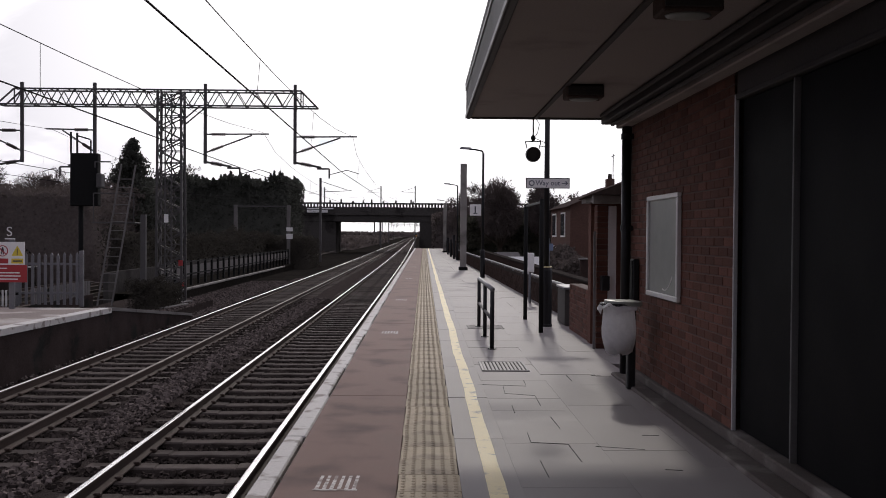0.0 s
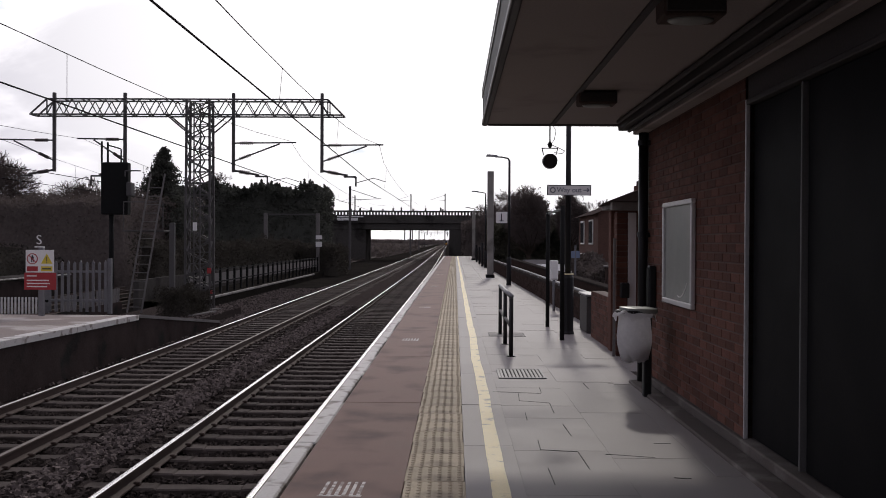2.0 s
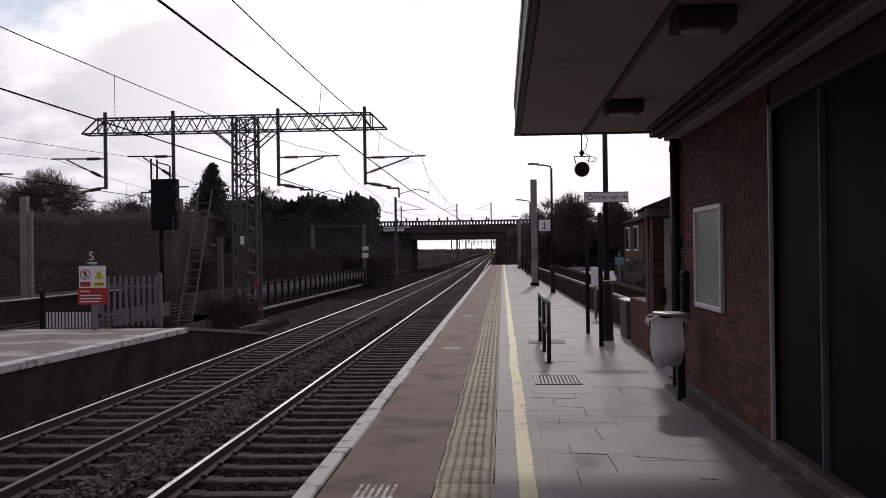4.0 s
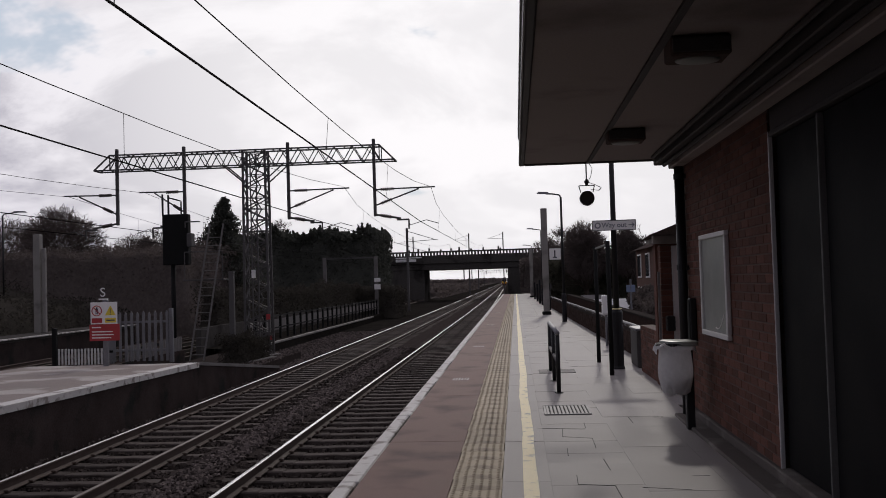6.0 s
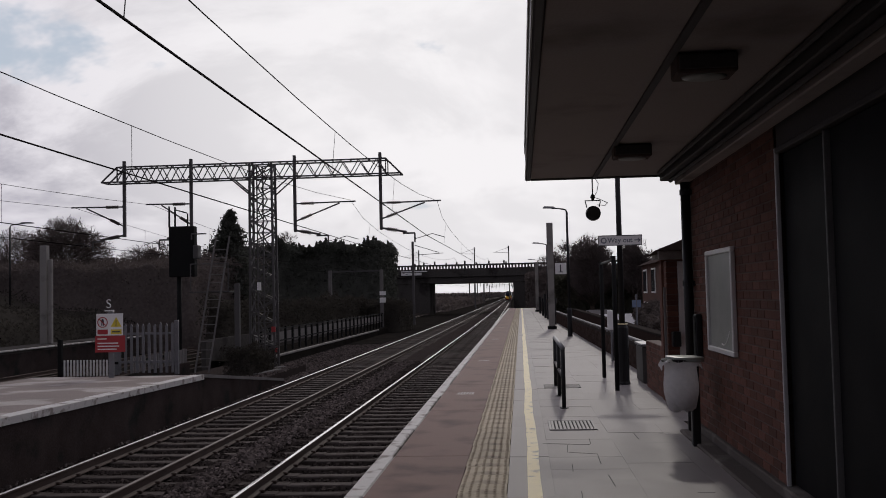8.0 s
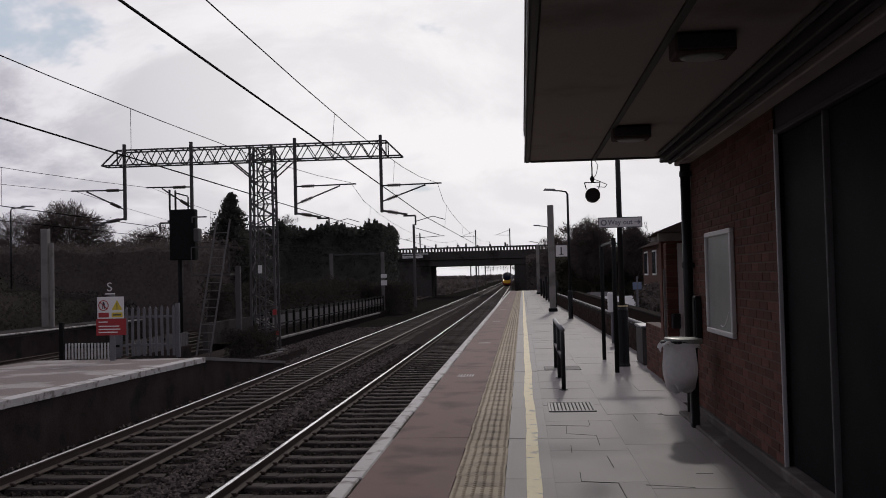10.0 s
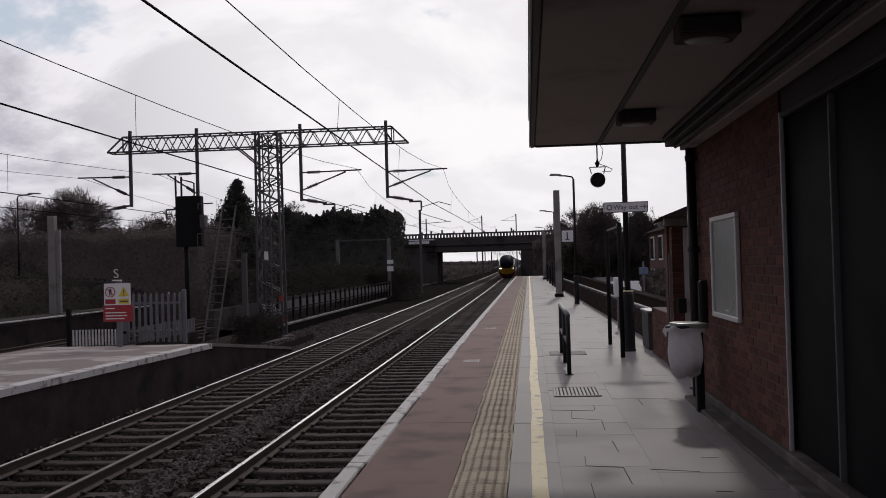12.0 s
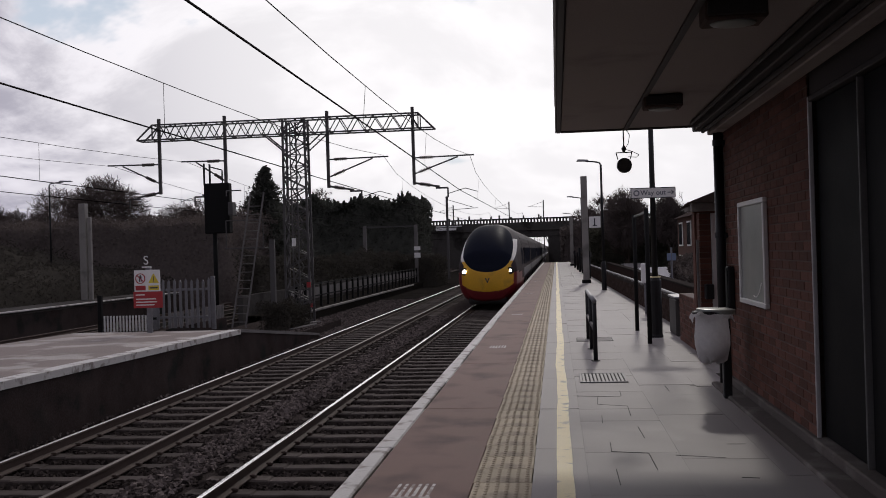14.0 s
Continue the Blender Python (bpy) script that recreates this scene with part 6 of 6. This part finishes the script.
def beyond_the_wall():
    m = Mesh()
    m.box(2.96, 14, 12, 110, -1.3, -0.95)
    tagged(part("road", m, M_FASCIA), "dark asphalt road behind the station", "road", kind="structure")
    house(6.5, 11.5, 44, 50.6, 2.95, 3.95)
    # second wall along the road, with a flat coping
    m = Mesh()
    m.box(3.42, 3.62, 19.0, 62.0, -0.97, 0.46)
    w = tagged(part("wall_road", m, M_DBRICKJ), "low dark brick wall between the station and the road", "wall", kind="structure")
    m = Mesh()
    for i in range(43):
        m.box(3.38, 3.66, 19.0 + i, 19.99 + i, 0.462, 0.52, b=0.01)
    tagged(part("coping", m, M_DMORT, w), kind="stuff")
    m = Mesh()
    m.box(3.7, 5.2, 24.0, 24.22, -0.97, 0.92)
    w = tagged(part("wall_garden", m, M_DBRICKJ), "short dark brick wall with a pale flat coping", "wall", kind="structure")
    m = Mesh()
    m.box(3.66, 5.24, 23.95, 24.27, 0.922, 0.965, b=0.01)
    part("coping", m, M_CONCP, w)
    parked_car(4.75, 48, 4, M_WHITE, "white parked car beyond the boundary wall")
    parked_car(4.9, 60, 2, M_CONCP, "pale grey parked car beyond the boundary wall")
    s = thing("road_sign", (4.06, 33, -0.95), "small blue-grey road sign on a pole behind the wall", "sign")
    m = Mesh()
    m.tube((0, 0, 0), (0, 0, 2.4), 0.035, n=8)
    part("pole", m, M_GALV, s)
    m = Mesh()
    m.box(-0.15, 0.15, -0.03, 0.0, 1.95, 2.2, b=0.01)
    part("plate", m, M_BLUEP, s)


# ---- train ----
def train():
    t = new("express_train")
    tagged(t, "red and silver high-speed train, yellow nose, lit head lamps", "train")
    # nose and cab: sections swelling back from the tip
    S = [7.5 * (q / 90) ** 1.8 for q in range(91)]

    def sect(s):
        f = min(1.0, s / 5.8)
        w = 1.365 - 0.10 * (1 - min(1, s / 3.4)) ** 2.0 - 0.22 * max(0, 1 - s / 0.35) ** 2
        top = 3.70 - 1.44 * (1 - f) ** 2.9 - 0.42 * max(0, 1 - s / 0.35) ** 2
        bot = 0.12 + 0.2 * max(0, 1 - s / 0.5) ** 2
        return w, top, bot

    n = 260
    rings = []
    for s in S:
        w, top, bot = sect(s)
        mid = 1.45
        round_ = min(1, s / 5.5)
        ring = []
        for i in range(n):
            a = 2 * math.pi * i / n
            c, e = math.cos(a), math.sin(a)
            p = 2 / (2.7 + 0.2 * round_ if e > 0 else 2.9 + 1.3 * round_)
            x = w * math.copysign(abs(c) ** p, c)
            z = mid + (top - mid if e > 0 else mid - bot) * math.copysign(abs(e) ** p, e)
            ring.append((x, s + 0.10 * (abs(x) / 1.3) ** 3 * (1 - round_), z))
        rings.append(ring)
    lists = {k: Mesh() for k in ("yellow", "glass", "silver", "rim", "red", "dark")}

    def kind(x, y, z):
        q = (abs(x) / 1.1) ** 2.3 + (abs(z - 2.5) / (1.16 if z > 2.5 else 0.98)) ** 2.3
        sill = 0.68 + 0.5 * (min(abs(x), 1.3) / 1.3) ** 3
        if q < 1 and y < 4.6:
            return "glass"
        if y > 4.8:
            return "glass" if 1.7 < z < 2.55 and abs(x) > 1.0 else "red" if z < 1.1 else "silver"
        belt = 1.86 - 0.4 * max(0, (abs(x) - 0.92) / 0.35)
        if q < 1.3 and y < 4.6:
            # the pillars are yellow below, pale above, and end in the dark roof
            return "yellow" if z < belt + 1.1 * max(0, abs(x) - 0.8) else "rim" if z < 2.95 else "silver"
        if z < sill:
            return "red" if z > 0.24 else "dark"
        if z < belt and y < 1.0 and abs(x) < 1.13:
            return "yellow"
        if z < 1.5:
            return "red"
        return "silver"

    grid = [(rings[j][i], rings[j][(i + 1) % n], rings[j + 1][(i + 1) % n], rings[j + 1][i]) for j in range(len(S) - 1) for i in range(n)]
    # closed front: rings shrinking to the nose point
    w0 = rings[0]
    cz = 1.3
    prev = w0
    for g in range(1, 34):
        f = 1 - g / 34
        cur = [(p[0] * f, p[1] * f - 0.16 * (1 - f * f), cz + (p[2] - cz) * f) for p in w0]
        grid += [(cur[i], cur[(i + 1) % n], prev[(i + 1) % n], prev[i]) for i in range(n)]
        prev = cur
    tip = (0, -0.16, cz)
    for q in grid:
        c = [sum(p[k] for p in q) / 4 for k in range(3)]
        lists[kind(*c)].add(q, [(0, 1, 2, 3)])
    lists["yellow"].add(prev + [tip], [(i, (i + 1) % n, n) for i in range(n)])

    def weld(ob):
        bm = bmesh.new()
        bm.from_mesh(ob.data)
        bmesh.ops.remove_doubles(bm, verts=bm.verts, dist=0.0004)
        bmesh.ops.recalc_face_normals(bm, faces=bm.faces)
        bm.to_mesh(ob.data)
        bm.free()
        return ob

    nose = weld(part("driving_cab", lists["red"], M_TRED, t, "red cab sides", smooth=True))
    weld(part("nose_cone", lists["yellow"], M_TYEL, nose, "yellow nose", smooth=True))
    weld(part("windscreen", lists["glass"], M_TGLS, nose, "large black windscreen", smooth=True))
    weld(part("cab_roof", lists["silver"], M_TSIL, nose, "silver roof in the darkened body colour", smooth=True))
    weld(part("screen_rim", lists["rim"], M_TRIM2, nose, "pale rim round the windscreen", smooth=True))
    weld(part("cab_skirt", lists["dark"], M_TUND, nose, smooth=True))
    m = Mesh()
    m.add([(-0.11, -0.155, 1.26), (0.0, -0.17, 1.04), (0.11, -0.155, 1.26), (0.05, -0.165, 1.26), (0.0, -0.168, 1.13), (-0.05, -0.165, 1.26)], [(0, 1, 4, 5), (1, 2, 3, 4)])
    part("emblem", m, M_TEXTD, nose, "small dark shield emblem")
    m = Mesh()
    m.tube((-1.0, 0.15, 1.56), (-1.0, -0.0, 1.56), 0.075, n=14)
    part("head_lamp", m, M_LAMP, t, "bright lit head lamp")
    m = Mesh()
    m.tube((1.0, 0.15, 1.56), (1.0, -0.0, 1.56), 0.06, n=14)
    part("marker_lamp", m, M_LAMPS, t, "dimmer lit marker lamp")
    for x in (-1.0, 1.0):
        m = Mesh()
        m.tube((x, 0.4, 1.56), (x, 0.02, 1.56), 0.16, n=18)
        part("lamp_housing", m, M_TUND, t)
    m = Mesh()
    m.box(-0.85, 0.85, 0.1, 1.2, 0.12, 0.5, b=0.08)
    part("obstacle_plate", m, M_TUND, t)
    m = Mesh()
    m.path([(-0.1, 0.3, 1.62), (0.05, 0.55, 2.0), (0.15, 0.85, 2.35)], 0.015, 6)
    part("wiper", m, M_BLACK, t)
    prof = []
    w, top, bot = 1.365, 3.66, 0.45
    cz, hz = (top + bot) / 2, (top - bot) / 2
    for i in range(36):
        a = 2 * math.pi * i / 36
        c, e = math.cos(a), math.sin(a)
        p = 2 / (3.0 if e > 0 else 4.5)
        x, z = w * math.copysign(abs(c) ** p, c), cz + hz * math.copysign(abs(e) ** p, e)
        if z > 1.3:
            x *= 1 - 0.10 * ((z - 1.3) / 2.3) ** 2
        prof.append((x, z))
    for car in range(9):
        y0 = 7.5 if car == 0 else 24.2 + 23.9 * (car - 1)
        y1 = 23.9 + 23.9 * car
        m = Mesh()
        m.prism(prof, y0, y1)
        for i, f in enumerate(m.f):
            z = sum(m.v[q][2] for q in f) / len(f)
            x = sum(m.v[q][0] for q in f) / len(f)
            m.k[i] = 1 if z < 0.8 and abs(x) > 0.5 else 0
        body = part("carriage", m, [M_TSIL, M_TRED], t, "silver carriage, darkened for its shaded side, with dark window band", smooth=False)
        for s in (-1, 1):
            k = Mesh()
            k.box(s * 1.345 - 0.02, s * 1.345 + 0.02, y0 + 1.5, y1 - 1.5, 1.7, 2.55)
            part("window_band", k, M_TGLS, body)
            # paler band stands in for light on the lower silver side
            k = Mesh()
            k.box(s * 1.36 - 0.01, s * 1.36 + 0.014, y0 + 0.3, y1 - 0.3, 1.1, 1.5)
            part("stripe", k, M_GALV, body, "dull silver band for the lit lower side")
        for yy in (y0 + 3.5, y1 - 3.5):
            b = Mesh()
            b.box(-1.1, 1.1, yy - 1.7, yy + 1.7, 0.3, 0.75, b=0.05)
            bg = part("bogie", b, M_TUND, body)
            for q in (-1.35, 1.35):
                for s in (-0.75, 0.75):
                    k = Mesh()
                    k.tube((s - 0.06, yy + q, 0.43), (s + 0.06, yy + q, 0.43), 0.43, n=18)
                    part("wheel", k, M_TUND, bg)
        k = Mesh()
        k.box(-1.0, 1.0, y0 + 6, y1 - 6, 0.25, 0.6, b=0.05)
        part("equipment_case", k, M_TUND, body)
        if car:
            k = Mesh()
            k.box(-1.1, 1.1, y0 - 0.35, y0 + 0.02, 0.7, 3.2)
            part("gangway", k, M_TUND, body)
    return t


ground()
tracks()
station_building()
litter_bin()
hoop_rail()
speaker()
platform_furniture()
boundary()
gantry()
wires()
island()
signal_and_ramp()
bridge()
beyond_the_wall()
planting()
the_train = train()
station_platform()
ballast_stones()


def motions():
    rows = []
    for i in range(29):
        s = i * 0.5
        y = 41.0 + 53.5 * (14 - s)
        x = TRACKS[0] + bend(y)
        turn = math.degrees(math.atan2(-(bend(y + 120) - bend(y)), 120))
        rows.append((s, pose(x, y, RAIL_Z, 0, 0, turn)))
    walk(the_train, rows)


motions()
